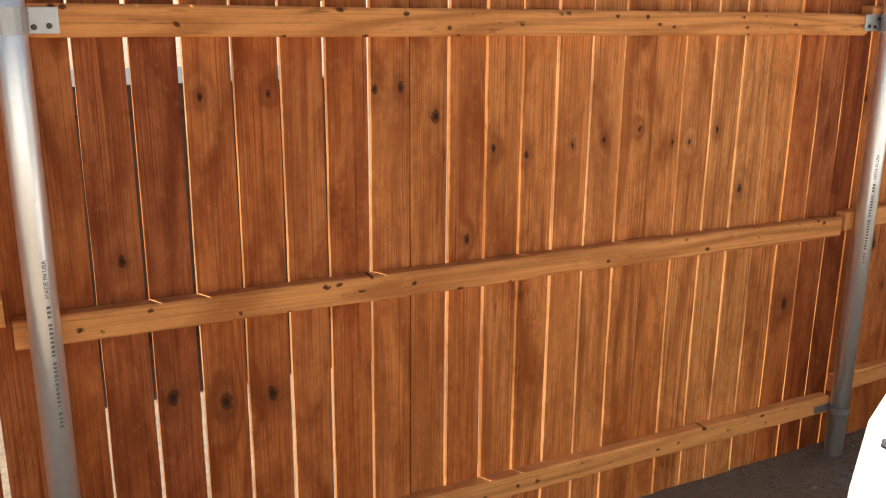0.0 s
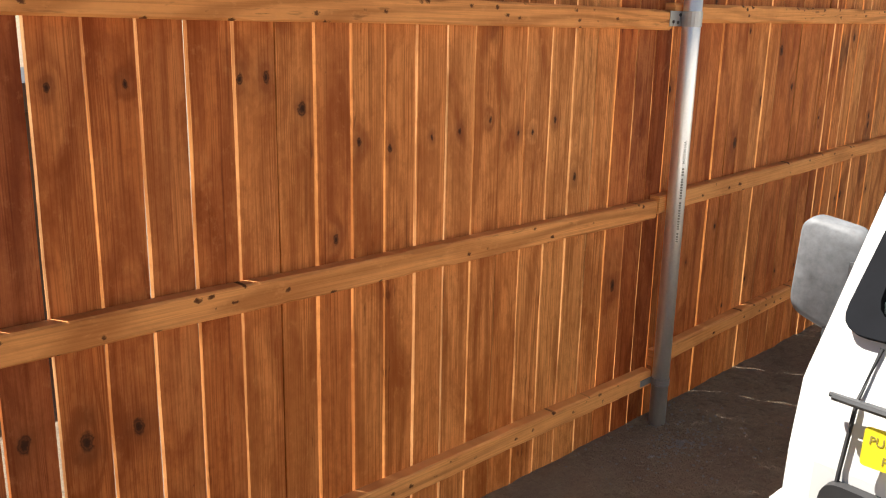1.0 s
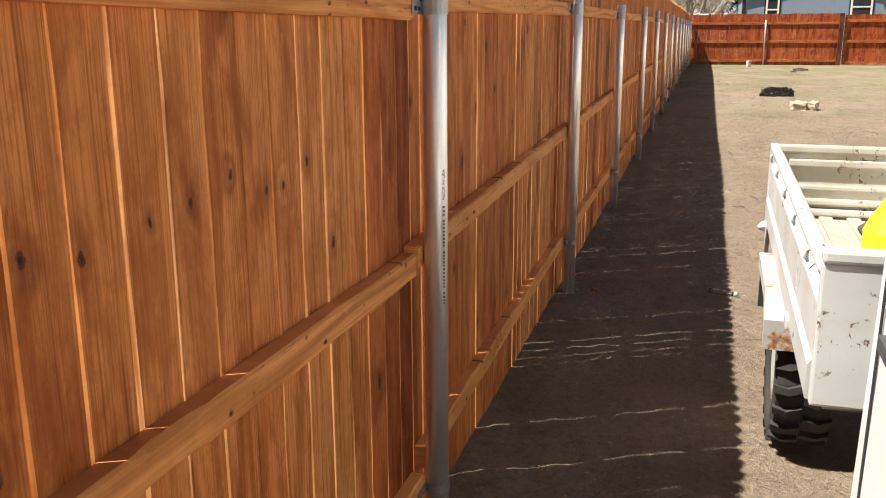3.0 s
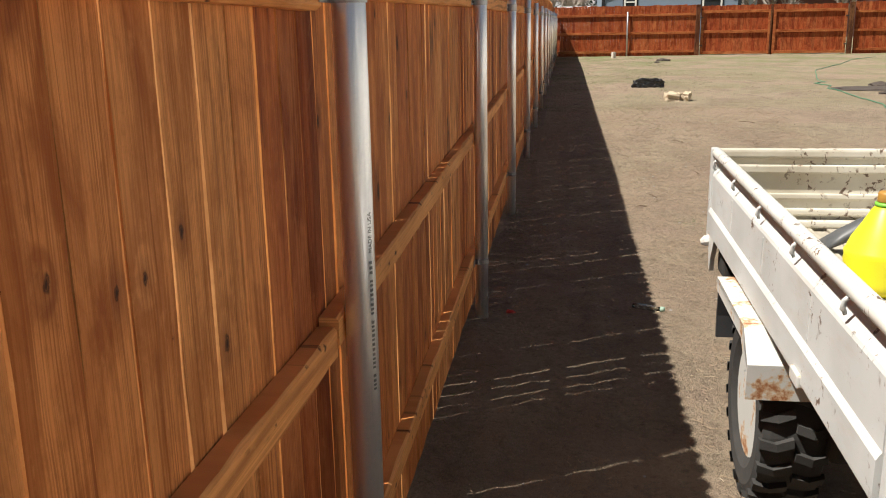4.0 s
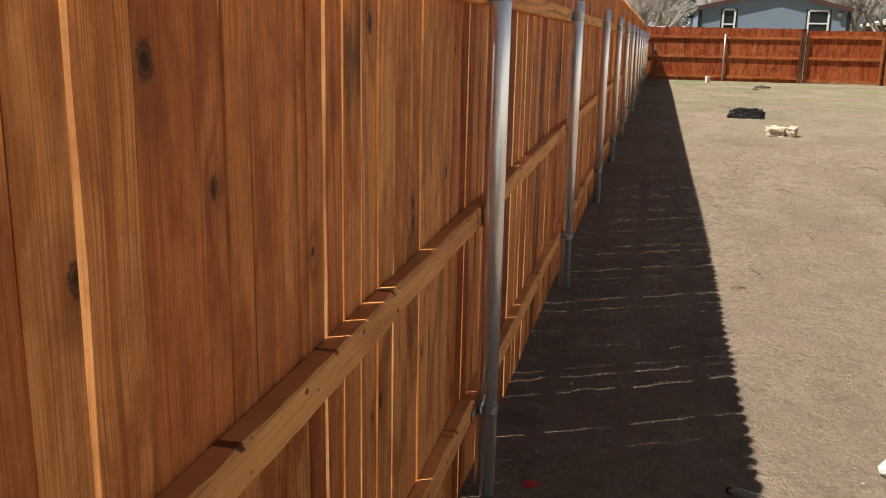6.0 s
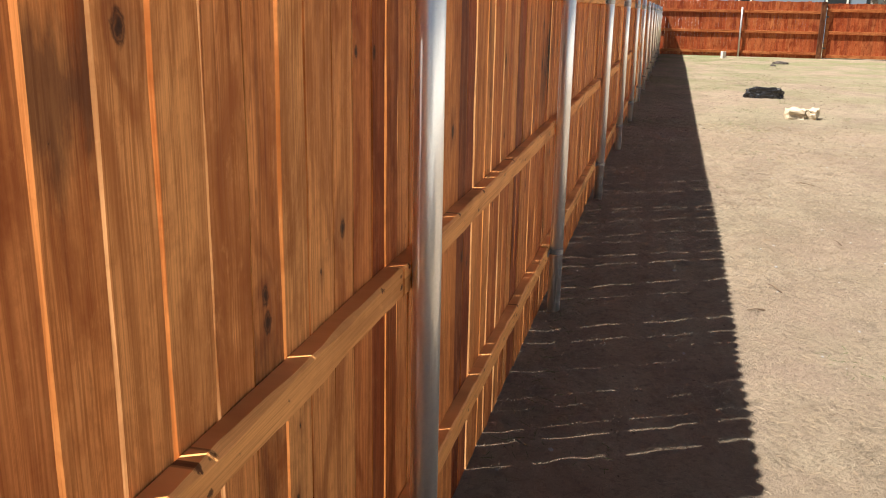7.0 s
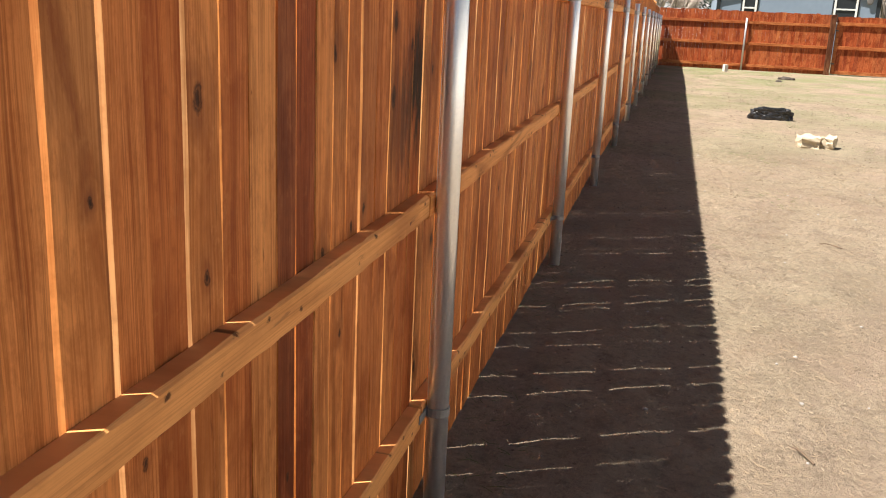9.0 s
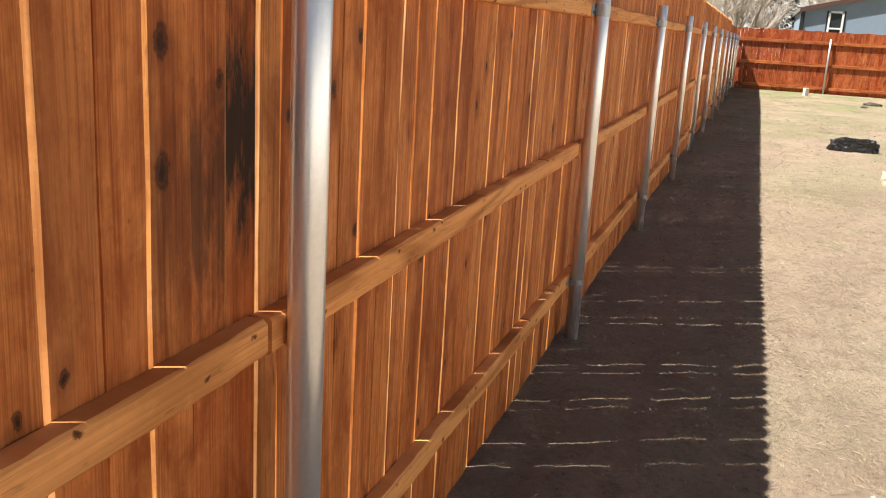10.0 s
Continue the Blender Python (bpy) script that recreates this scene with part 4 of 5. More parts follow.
for k in range(13):
    y = BY0 + 0.08 + k * 0.102
    bm = bmesh.new()
    box(bm, BX0 + 0.02, BX1 - 0.05, y, y + 0.05, 0.615, 0.626, 0.004)
    tpart("floor_rib", bm, M_BEDGREY, bed_floor)


def gate_side(yo, s):
    """One drop side: pressed sheet with a rolled top rail, a groove below it and a folded foot."""
    bm = bmesh.new()
    prof = [(0.004, 0.600), (0.006, 0.604), (0.006, 0.676), (0.000, 0.686), (-0.003, 0.690), (-0.003, 0.808), (-0.006, 0.816), (-0.026, 0.838), (-0.030, 0.846), (-0.031, 0.880), (-0.037, 0.880), (-0.038, 0.700), (-0.034, 0.600)]
    a = [bm.verts.new((BX0 + 0.01, yo + s * y, z)) for y, z in prof]
    b = [bm.verts.new((BX1 - 0.035, yo + s * y, z)) for y, z in prof]
    n = len(prof)
    for i in range(n):
        j = (i + 1) % n
        bm.faces.new((a[i], a[j], b[j], b[i]))
    bm.faces.new(a[::-1])
    bm.faces.new(b)
    bmesh.ops.recalc_face_normals(bm, faces=bm.faces)
    return bm


for yo, s in ((BY1, 1), (BY0, -1)):
    side_ob = tpart("drop_side", gate_side(yo, s), M_PAINT, None, "chipped white pressed-steel drop side")
    bm = bmesh.new()
    yr = yo - s * 0.016
    tube(bm, [(BX0 + 0.006, yr, 0.872), (BX0 + 0.014, yr, 0.884), (3.4, yr, 0.885), (BX1 - 0.02, yr, 0.886), (BX1 - 0.008, yr, 0.884), (BX1 - 0.002, yr, 0.878)], [0.014, 0.019, 0.019, 0.019, 0.016, 0.010], 14)
    tpart("top_rail", bm, M_RAILTOP, side_ob, "rounded top rail with rubbed paint", True)
    for k in range(5):
        x = 2.82 + k * 0.405
        bm = bmesh.new()
        tube(bm, [(x, yo - s * 0.008, 0.874), (x, yo + s * 0.002, 0.862), (x + 0.001, yo + s * 0.003, 0.846), (x + 0.002, yo - s * 0.002, 0.836)], [0.004, 0.0055, 0.006, 0.004], 8)
        hook = tpart("rope_hook", bm, M_PAINT, side_ob, "", True)
    for x in (3.06, 3.56, 4.06):
        bm = bmesh.new()
        box(bm, x, x + 0.006, yo - s * 0.003 - 0.002, yo - s * 0.003 + 0.002, 0.70, 0.80)
        tpart("pressing", bm, M_PAINT, side_ob)
    bm = bmesh.new()
    box(bm, 3.05, 3.12, yo - 0.004 if s > 0 else yo - 0.014, yo + 0.014 if s > 0 else yo + 0.004, 0.592, 0.622, 0.004)
    tpart("latch", bm, M_RUSTY, side_ob, "rusty latch")
bm = bmesh.new()
box(bm, BX1 - 0.022, BX1, BY0, BY1, 0.60, 0.868, 0.004)
tailgate = tpart("tailgate", bm, M_TAIL, None, "chipped white tailgate with a ribbed inner face")
for name_, xa, xb, inset, za, zb, bev in (("gate_rail", 0.034, -0.004, 0.0, 0.868, 0.902, 0.009), ("gate_rib", 0.040, 0.020, 0.07, 0.816, 0.846, 0.006), ("gate_rib", 0.034, 0.020, 0.07, 0.722, 0.742, 0.005), ("gate_rib", 0.050, 0.020, 0.04, 0.664, 0.690, 0.008), ("gate_sill", 0.080, 0.045, 0.04, 0.626, 0.652, 0.008)):
    bm = bmesh.new()
    box(bm, BX1 - xa, BX1 - xb, BY0 + inset, BY1 - inset, za, zb, bev)
    tpart(name_, bm, M_TAIL, tailgate)
for y in (BY1 - 0.012, BY0 - 0.010):
    bm = bmesh.new()
    box(bm, BX1 - 0.034, BX1 + 0.002, y - 0.012, y + 0.016, 0.56, 0.905, 0.006)
    tpart("corner_post", bm, M_PAINT)
bm = bmesh.new()
box(bm, BX0 - 0.03, BX0, BY0, BY1, 0.60, 0.905, 0.006)
box(bm, BX0 - 0.036, BX0 + 0.006, BY0, BY1, 0.905, 0.935, 0.008)
tpart("headboard", bm, M_PAINT, None, "white steel headboard")
bm = bmesh.new()
box(bm, 1.55, 4.42, -0.16, -0.06, 0.40, 0.58, 0.01)
box(bm, 1.55, 4.42, 0.56, 0.66, 0.40, 0.58, 0.01)
box(bm, 1.60, 2.50, -0.25, 0.75, 0.34, 0.46, 0.02)
box(bm, 3.40, 3.58, -0.30, 0.80, 0.24, 0.32, 0.02)
box(bm, 2.60, 3.15, 0.10, 0.55, 0.30, 0.55, 0.03)
tpart("chassis", bm, M_CHASSIS, None, "dark dirty chassis rails and axle")

# rear wheel boxes: pressed cover with a front plate and a rubber flap
for s in (1, -1):
    o, i = (1.015, 0.82) if s > 0 else (-0.515, -0.32)
    lo, hi = min(o, i), max(o, i)
    bm = bmesh.new()
    prism(bm, [(3.440, 0.405), (3.420, 0.405), (3.418, 0.500), (3.500, 0.578), (3.965, 0.578), (3.980, 0.558), (3.510, 0.558), (3.440, 0.492)], lo, hi)
    skirt = (hi - 0.006, hi) if s > 0 else (lo, lo + 0.006)
    prism(bm, [(3.422, 0.500), (3.502, 0.574), (3.960, 0.574), (3.978, 0.535), (3.530, 0.535), (3.450, 0.470)], *skirt)
    cover = tpart("wheel_cover", bm, M_RUSTY, None, "white pressed wheel cover, rusting along its folds")
    bm = bmesh.new()
    prism(bm, [(3.985, 0.565), (4.000, 0.565), (4.012, 0.44), (4.006, 0.37), (3.990, 0.37), (3.996, 0.44)], lo + 0.01, hi - 0.01)
    tpart("mud_flap", bm, M_BLACK, cover, "black rubber mud flap")
bm = bmesh.new()
prism(bm, [(4.350, 0.600), (4.470, 0.600), (4.492, 0.580), (4.486, 0.552), (4.462, 0.530), (4.440, 0.476), (4.424, 0.470), (4.412, 0.520), (4.380, 0.560)], 0.958, 0.974)
tube(bm, [(4.478, 0.962, 0.572), (4.482, 0.986, 0.566), (4.484, 1.000, 0.560)], [0.022, 0.020, 0.010], 10)
tpart("tail_lamp_bracket", bm, M_RUSTY, None, "bent white lamp bracket")
# dark block added to fill the dark void behind the bracket, under the bed
bm = bmesh.new()
box(bm, 4.28, 4.43, 0.84, 0.945, 0.475, 0.590, 0.012)
tpart("tail_lamp", bm, M_CHASSIS, None, "dark block put in for the dark void under the bed corner")

# wheels
R, HALF = 0.278, 0.088


def tyre_mesh():
    bm = bmesh.new()
    prof = [(0.158, -0.070), (0.190, -0.086), (0.235, -0.088), (0.258, -0.080), (0.262, -0.060), (0.264, 0.0), (0.262, 0.060), (0.258, 0.080), (0.235, 0.088), (0.190, 0.086), (0.158, 0.070)]
    lathe(bm, prof, 48, "y", closed=True)
    bmesh.ops.recalc_face_normals(bm, faces=bm.faces)
    return mesh_of("tyre", bm, M_TYRE)


def tread_mesh(side, quad):
    """One rubber block of the tread, drawn at the wheel's foremost point."""
    bm = bmesh.new()
    lo = [bm.verts.new((0.252, side * y, t)) for t, y in quad]
    hi = [bm.verts.new((R + 0.002 - 0.010 * (y > 0.08), side * y * 0.98, t * 0.9)) for t, y in quad]
    for i in range(4):
        j = (i + 1) % 4
        bm.faces.new((lo[i], lo[j], hi[j], hi[i]))
    bm.faces.new(hi)
    bmesh.ops.recalc_face_normals(bm, faces=bm.faces)
    return mesh_of("tread_block", bm, M_TYRE)


def rim_mesh():
    bm = bmesh.new()
    lathe(bm, [(0.160, 0.072), (0.163, 0.066), (0.150, 0.060), (0.140, 0.030), (0.120, 0.018), (0.085, 0.034), (0.050, 0.040), (0.034, 0.046), (0.030, 0.062), (0.0001, 0.064)], 40, "y")
    lathe(bm, [(0.160, -0.072), (0.140, -0.02), (0.0001, -0.02)], 40, "y")
    for k in range(4):
        a = math.pi / 2 * k + 0.5
        box(bm, 0.055 * math.cos(a) - 0.006, 0.055 * math.cos(a) + 0.006, 0.036, 0.052, 0.055 * math.sin(a) - 0.006, 0.055 * math.sin(a) + 0.006)
    return mesh_of("rim", bm, M_RIM, False)


TYRE, RIM = tyre_mesh(), rim_mesh()
BLOCKS = [(side, tread_mesh(side, quad)) for side in (1, -1) for quad in (((-0.012, 0.004), (0.014, 0.002), (0.030, 0.046), (0.006, 0.050)), ((0.006, 0.048), (0.030, 0.044), (0.026, 0.090), (-0.002, 0.090)))]
for x, y, s in ((3.700, 0.880, 1), (3.700, -0.380, -1), (1.80, 0.775, 1), (1.80, -0.275, -1)):
    w = new("wheel")
    w.parent = truck
    w.matrix_basis = pose(x - 3.0, y - 0.25, R + 0.002, 0, rng.uniform(0, 90), 0 if s > 0 else 180)
    for nm, dat, lb in (("tyre", TYRE, "worn chunky off-road tyre"), ("rim", RIM, "rust-streaked white steel rim")):
        ob = new(nm, dat)
        ob.parent = w
        ob["label"] = lb
    for side, block in BLOCKS:
        for k in range(22):
            ob = new("tread_block", block)
            ob.parent = w
            ob.matrix_basis = Matrix.Rotation(-2 * math.pi * (k + (0.5 if side > 0 else 0)) / 22, 4, "Y")

# ---- things in the bed ----
BED_Z = 0.627
jug_mat = plain("bright_yellow_plastic", (0.80, 0.74, 0.03), 0.38, vary=0.05)
jug = tagged(base("plastic_jug", 3.70, 0.620, BED_Z, 25), "bright yellow ribbed plastic jug standing in the truck bed", "jug")
bm = bmesh.new()
prof = [(0.0001, 0.0), (0.082, 0.0), (0.094, 0.012)] + [(0.096 + 0.002 * (k % 2), 0.026 + 0.012 * k) for k in range(8)] + [(0.094, 0.116), (0.082, 0.146), (0.058, 0.186), (0.036, 0.226), (0.021, 0.244), (0.021, 0.259), (0.0001, 0.259)]
lathe(bm, prof, 36, "z")
part("bottle", bm, jug_mat, jug, "", True)
bm = bmesh.new()
lathe(bm, [(0.025, 0.246), (0.027, 0.249), (0.025, 0.253), (0.027, 0.257), (0.025, 0.261), (0.026, 0.268), (0.022, 0.274), (0.0001, 0.274)], 24, "z")
part("screw_cap", bm, plain("brown_cap_plastic", (0.40, 0.21, 0.04), 0.5, vary=0.2), jug, "brown threaded screw cap", True)
bm = bmesh.new()
lathe(bm, [(0.022, 0.234), (0.031, 0.235), (0.031, 0.244), (0.022, 0.246)], 24, "z", closed=True)
part("cap_collar", bm, plain("green_collar", (0.20, 0.55, 0.06), 0.5), jug, "bright green collar", True)

boot = tagged(base("rubber_boot", 4.10, 0.545, BED_Z + 0.042, 0), "dark grey rubber boot lying open in the truck bed", "boot")
boot_mat = plain("dark_grey_rubber", (0.085, 0.087, 0.090), 0.5, vary=0.2)
bm = bmesh.new()
loops = []
for x, y, rx, rz in ((0.075, 0.180, 0.076, 0.014), (0.072, 0.176, 0.084, 0.020), (0.062, 0.08, 0.070, 0.036), (0.058, -0.04, 0.056, 0.046), (0.062, -0.12, 0.058, 0.045), (0.10, -0.17, 0.060, 0.042), (0.18, -0.18, 0.030, 0.034)):
    turn_ = 0.0 if y > -0.1 else (0.6 if y > -0.15 else 1.3)
    loops.append([bm.verts.new((x + rx * math.cos(a) * math.cos(turn_), y + rx * math.cos(a) * -math.sin(turn_) * 0.6, rz + 0.004 + rz * math.sin(a))) for a in [2 * math.pi * k / 20 for k in range(20)]])
for p, q_ in zip(loops, loops[1:]):
    for i in range(20):
        j = (i + 1) % 20
        bm.faces.new((p[i], p[j], q_[j], q_[i]))
bm.faces.new(loops[-1])
inner = [bm.verts.new((v.co.x * 0.9 + 0.007, v.co.y - 0.10, v.co.z * 0.88 + 0.006)) for v in loops[0]]
for i in range(20):
    j = (i + 1) % 20
    bm.faces.new((loops[0][j], loops[0][i], inner[i], inner[j]))
bm.faces.new(inner)
bmesh.ops.recalc_face_normals(bm, faces=bm.faces)
bmesh.ops.scale(bm, verts=bm.verts, vec=(0.62, 0.62, 0.62))
bmesh.ops.rotate(bm, verts=bm.verts, matrix=Matrix.Rotation(radians(-22), 3, "X"))
part("shaft", bm, boot_mat, boot, "", True)
bm = bmesh.new()
box(bm, 0.02, 0.21, -0.235, -0.205, 0.008, 0.075, 0.010)
bmesh.ops.scale(bm, verts=bm.verts, vec=(0.62, 0.62, 0.62))
bmesh.ops.rotate(bm, verts=bm.verts, matrix=Matrix.Rotation(radians(-22), 3, "X"))
part("sole", bm, M_BLACK, boot, "black sole")

bm = bmesh.new()
box(bm, 3.44, 3.53, 0.80, 0.90, BED_Z, BED_Z + 0.06, 0.012)
box(bm, 3.53, 3.57, 0.82, 0.88, BED_Z, BED_Z + 0.05, 0.010)
tagged(new("red_case", mesh_of("red_case", bm, plain("red_plastic", (0.55, 0.03, 0.03), 0.45))), "small red plastic case lying in the truck bed", "case")

# ---- litter in the yard ----
def crumpled(name, x, y, sx, sy, sz, mat, seed, turn=0.0, rough=0.35, level=4, square=1.0):
    bm = bmesh.new()
    bmesh.ops.create_icosphere(bm, subdivisions=level, radius=1.0)
    for v in bm.verts:
        p = v.co * 2.3 + Vector((seed, seed * 2, 0))
        v.co = Vector([math.copysign(abs(c) ** square, c) for c in v.co])
        k = 1 + rough * (abs(noise.noise(p)) * 1.2 - 0.3) + rough * 0.5 * noise.noise(p * 3.1)
        v.co = Vector((v.co.x * sx * k, v.co.y * sy * k, max(-0.02, v.co.z * k) * sz))
    me = mesh_of(name, bm, mat)
    ob = new(name, me)
    ob.matrix_basis = pose(x, y, ground_z(x, y), 0, 0, turn)
    return ob


M_BAG = plain("black_bin_liner", (0.018, 0.018, 0.020), 0.28, vary=0.2)
tagged(crumpled("rubbish_bag", 19.08, -0.10, 0.13, 0.30, 0.17, M_BAG, 3.0, 8, 0.22, 5, 0.55), "shiny black rubbish bag lying on the dry lawn", "bag")
M_CARD = plain("pale_carton", (0.50, 0.41, 0.29), 0.8, vary=0.2, scale=18.0)
for k, (x, y, w) in enumerate(((16.04, -0.20, 0.10), (16.08, -0.42, 0.075))):
    bm = bmesh.new()
    bmesh.ops.create_cube(bm, size=2.0)
    bmesh.ops.subdivide_edges(bm, edges=bm.edges[:], cuts=3, use_grid_fill=True)
    for v in bm.verts:
        n3 = noise.noise_vector(v.co * 1.3 + Vector((k * 7, 3, 1)))
        v.co = Vector(((v.co.x + 0.35 * n3.x) * 0.10, (v.co.y + 0.25 * n3.y) * w, max(0.0, (v.co.z + 1) * 0.062 * (1 + 0.45 * n3.z))))
    ob = tagged(new("crushed_carton", mesh_of("crushed_carton", bm, M_CARD)), "crushed pale cardboard carton on the lawn", "carton", "crushed cartons")
    ob.matrix_basis = pose(x, y, ground_z(x, y) - 0.004, 0, 0, 12 - 30 * k)
bm = bmesh.new()
box(bm, -0.06, 0.06, -0.055, 0.055, 0.0, 0.20, 0.008)
ob = tagged(new("paving_block", mesh_of("paving_block", bm, plain("pale_concrete", (0.62, 0.56, 0.50), 0.9, vary=0.2))), "pale concrete block standing by the end fence", "block")
ob.matrix_basis = pose(32.6, -0.10, ground_z(32.6, -0.10) - 0.005, 0, 0, 30)
M_CLOD = plain("dark_clod", (0.07, 0.055, 0.045), 0.95, vary=0.4, bump=0.4)
for k, (x, y, sx, sy, sz) in enumerate(((30.2, -1.5, 0.20, 0.22, 0.08), (29.0, -1.2, 0.08, 0.08, 0.05), (18.3, -4.0, 0.5, 0.75, 0.03), (18.9, -4.3, 0.25, 0.2, 0.08), (17.2, -3.9, 0.12, 0.2, 0.05))):
    tagged(crumpled("earth_clod", x, y, sx, sy, sz, M_CLOD, 10.0 + k, 0, 0.4, 3), "dark lump of turned earth on the lawn", "clod", "earth clods")

hose_bm = bmesh.new()
hose_pts = [(31.5, -8.2), (29.6, -6.9), (27.2, -5.9), (25.3, -5.0), (24.3, -4.5), (23.8, -4.0), (23.0, -3.95), (22.6, -3.6), (21.8, -3.75), (21.2, -3.5), (20.2, -3.55), (18.6, -3.4), (17.5, -3.45), (16.4, -3.15), (15.4, -3.05), (14.6, -3.3)]
hose_pts = [(1.9 + (x - 1.9) * 0.86, 0.86 * y - 0.22) if x < 23.9 else (x, y) for x, y in hose_pts]
fine_pts = []
for a, b in zip(hose_pts, hose_pts[1:]):
    for k in range(4):
        t = k / 4
        x, y = a[0] + (b[0] - a[0]) * t, a[1] + (b[1] - a[1]) * t
        x, y = x + 0.06 * noise.noise((x * 3, y * 3, 1)), y + 0.06 * noise.noise((x * 3, y * 3, 5))
        fine_pts.append((x, y, ground_z(x, y) + 0.009))
tube(hose_bm, fine_pts, 0.008, 6)
tagged(new("garden_hose", mesh_of("garden_hose", hose_bm, plain("green_hose_rubber", (0.06, 0.22, 0.13), 0.5), True)), "green garden hose winding over the lawn", "hose")

M_TWIG = plain("grey_twig", (0.15, 0.10, 0.065), 0.9, vary=0.3)
for x, y, l, a in ((8.19, 0.765, 0.13, 25), (7.88, 0.872, 0.09, 110), (11.2, 0.2, 0.15, 60), (9.3, 0.3, 0.08, 10), (13.0, -0.9, 0.2, 75)):
    bm = bmesh.new()
    d = Vector((math.cos(radians(a)), math.sin(radians(a)), 0))
    s = Vector((-d.y, d.x, 0))
    tube(bm, [d * 0, d * l * 0.5 + s * 0.01 + Vector((0, 0, 0.012)), d * l + Vector((0, 0, 0.006))], [0.004, 0.0032, 0.0015], 6)
    tube(bm, [d * l * 0.5 + s * 0.01 + Vector((0, 0, 0.012)), d * l * 0.75 + s * 0.04 + Vector((0, 0, 0.02))], [0.0025, 0.001], 5)
    ob = tagged(new("twig", mesh_of("twig", bm, M_TWIG)), "dry forked twig on the ground", "twig", "fallen twigs")
    ob.matrix_basis = pose(x, y, ground_z(x, y) + 0.004)
ob = tagged(crumpled("red_wrapper", 5.33, 1.725, 0.022, 0.026, 0.016, plain("red_foil", (0.60, 0.03, 0.02), 0.5), 7.0, 0, 0.5, 2), "scrap of bright red wrapper on shaded earth", "wrapper")

scrap = tagged(base("broken_bottle", 5.40, 1.075, ground_z(5.40, 1.075) - 0.008, 250), "broken clear bottle neck with a green cap at the shade's edge", "bottle")
bm = bmesh.new()
lathe(bm, [(0.011, 0.0), (0.013, 0.03), (0.013, 0.09), (0.009, 0.12), (0.008, 0.14), (0.006, 0.14), (0.0075, 0.118), (0.0115, 0.089), (0.0115, 0.03), (0.0095, 0.0)], 20, "x", (-0.07, 0, 0.022), closed=True)
part("neck", bm, glass("clear_bottle", (0.9, 0.93, 0.9)), scrap, "", True)
bm = bmesh.new()
lathe(bm, [(0.013, 0.135), (0.013, 0.155), (0.0001, 0.156)], 16, "x", (-0.07, 0, 0.022))
part("cap", bm, plain("green_cap", (0.30, 0.42, 0.33), 0.5), scrap, "green screw cap", True)

M_STONE = plain("grey_pebble", (0.33, 0.31, 0.29), 0.9, vary=0.25, bump=0.2)
stones = bmesh.new()
for k in range(160):
    x, y = rng.uniform(2.5, 15), rng.uniform(-1.0, 1.85)
    r = rng.uniform(0.003, 0.010)
    got = bmesh.ops.create_icosphere(stones, subdivisions=1, radius=r)
    for v in got["verts"]:
        v.co = Vector((v.co.x * rng.uniform(0.8, 1.3) + x, v.co.y * rng.uniform(0.8, 1.3) + y, v.co.z * 0.7 + ground_z(x, y) + r * 0.2))
tagged(new("pebbles", mesh_of("pebbles", stones, M_STONE)), "small grey pebbles scattered over the earth", "pebbles", kind="stuff")

# ---- beyond the end fence ----
M_WALL = plain("blue_grey_siding", (0.22, 0.285, 0.375), 0.75, vary=0.06, scale=5.0)
M_ROOF = plain("brown_red_roof_edge", (0.09, 0.042, 0.036), 0.8, vary=0.15)
M_SHINGLE = plain("grey_shingle", (0.16, 0.15, 0.145), 0.9, vary=0.2, scale=12.0)
M_WHITE = plain("white_trim", (0.80, 0.80, 0.78), 0.5, vary=0.03)
M_DARKPANE = plain("dark_window_pane", (0.03, 0.035, 0.04), 0.08, vary=0.1)
GZ = 0.07


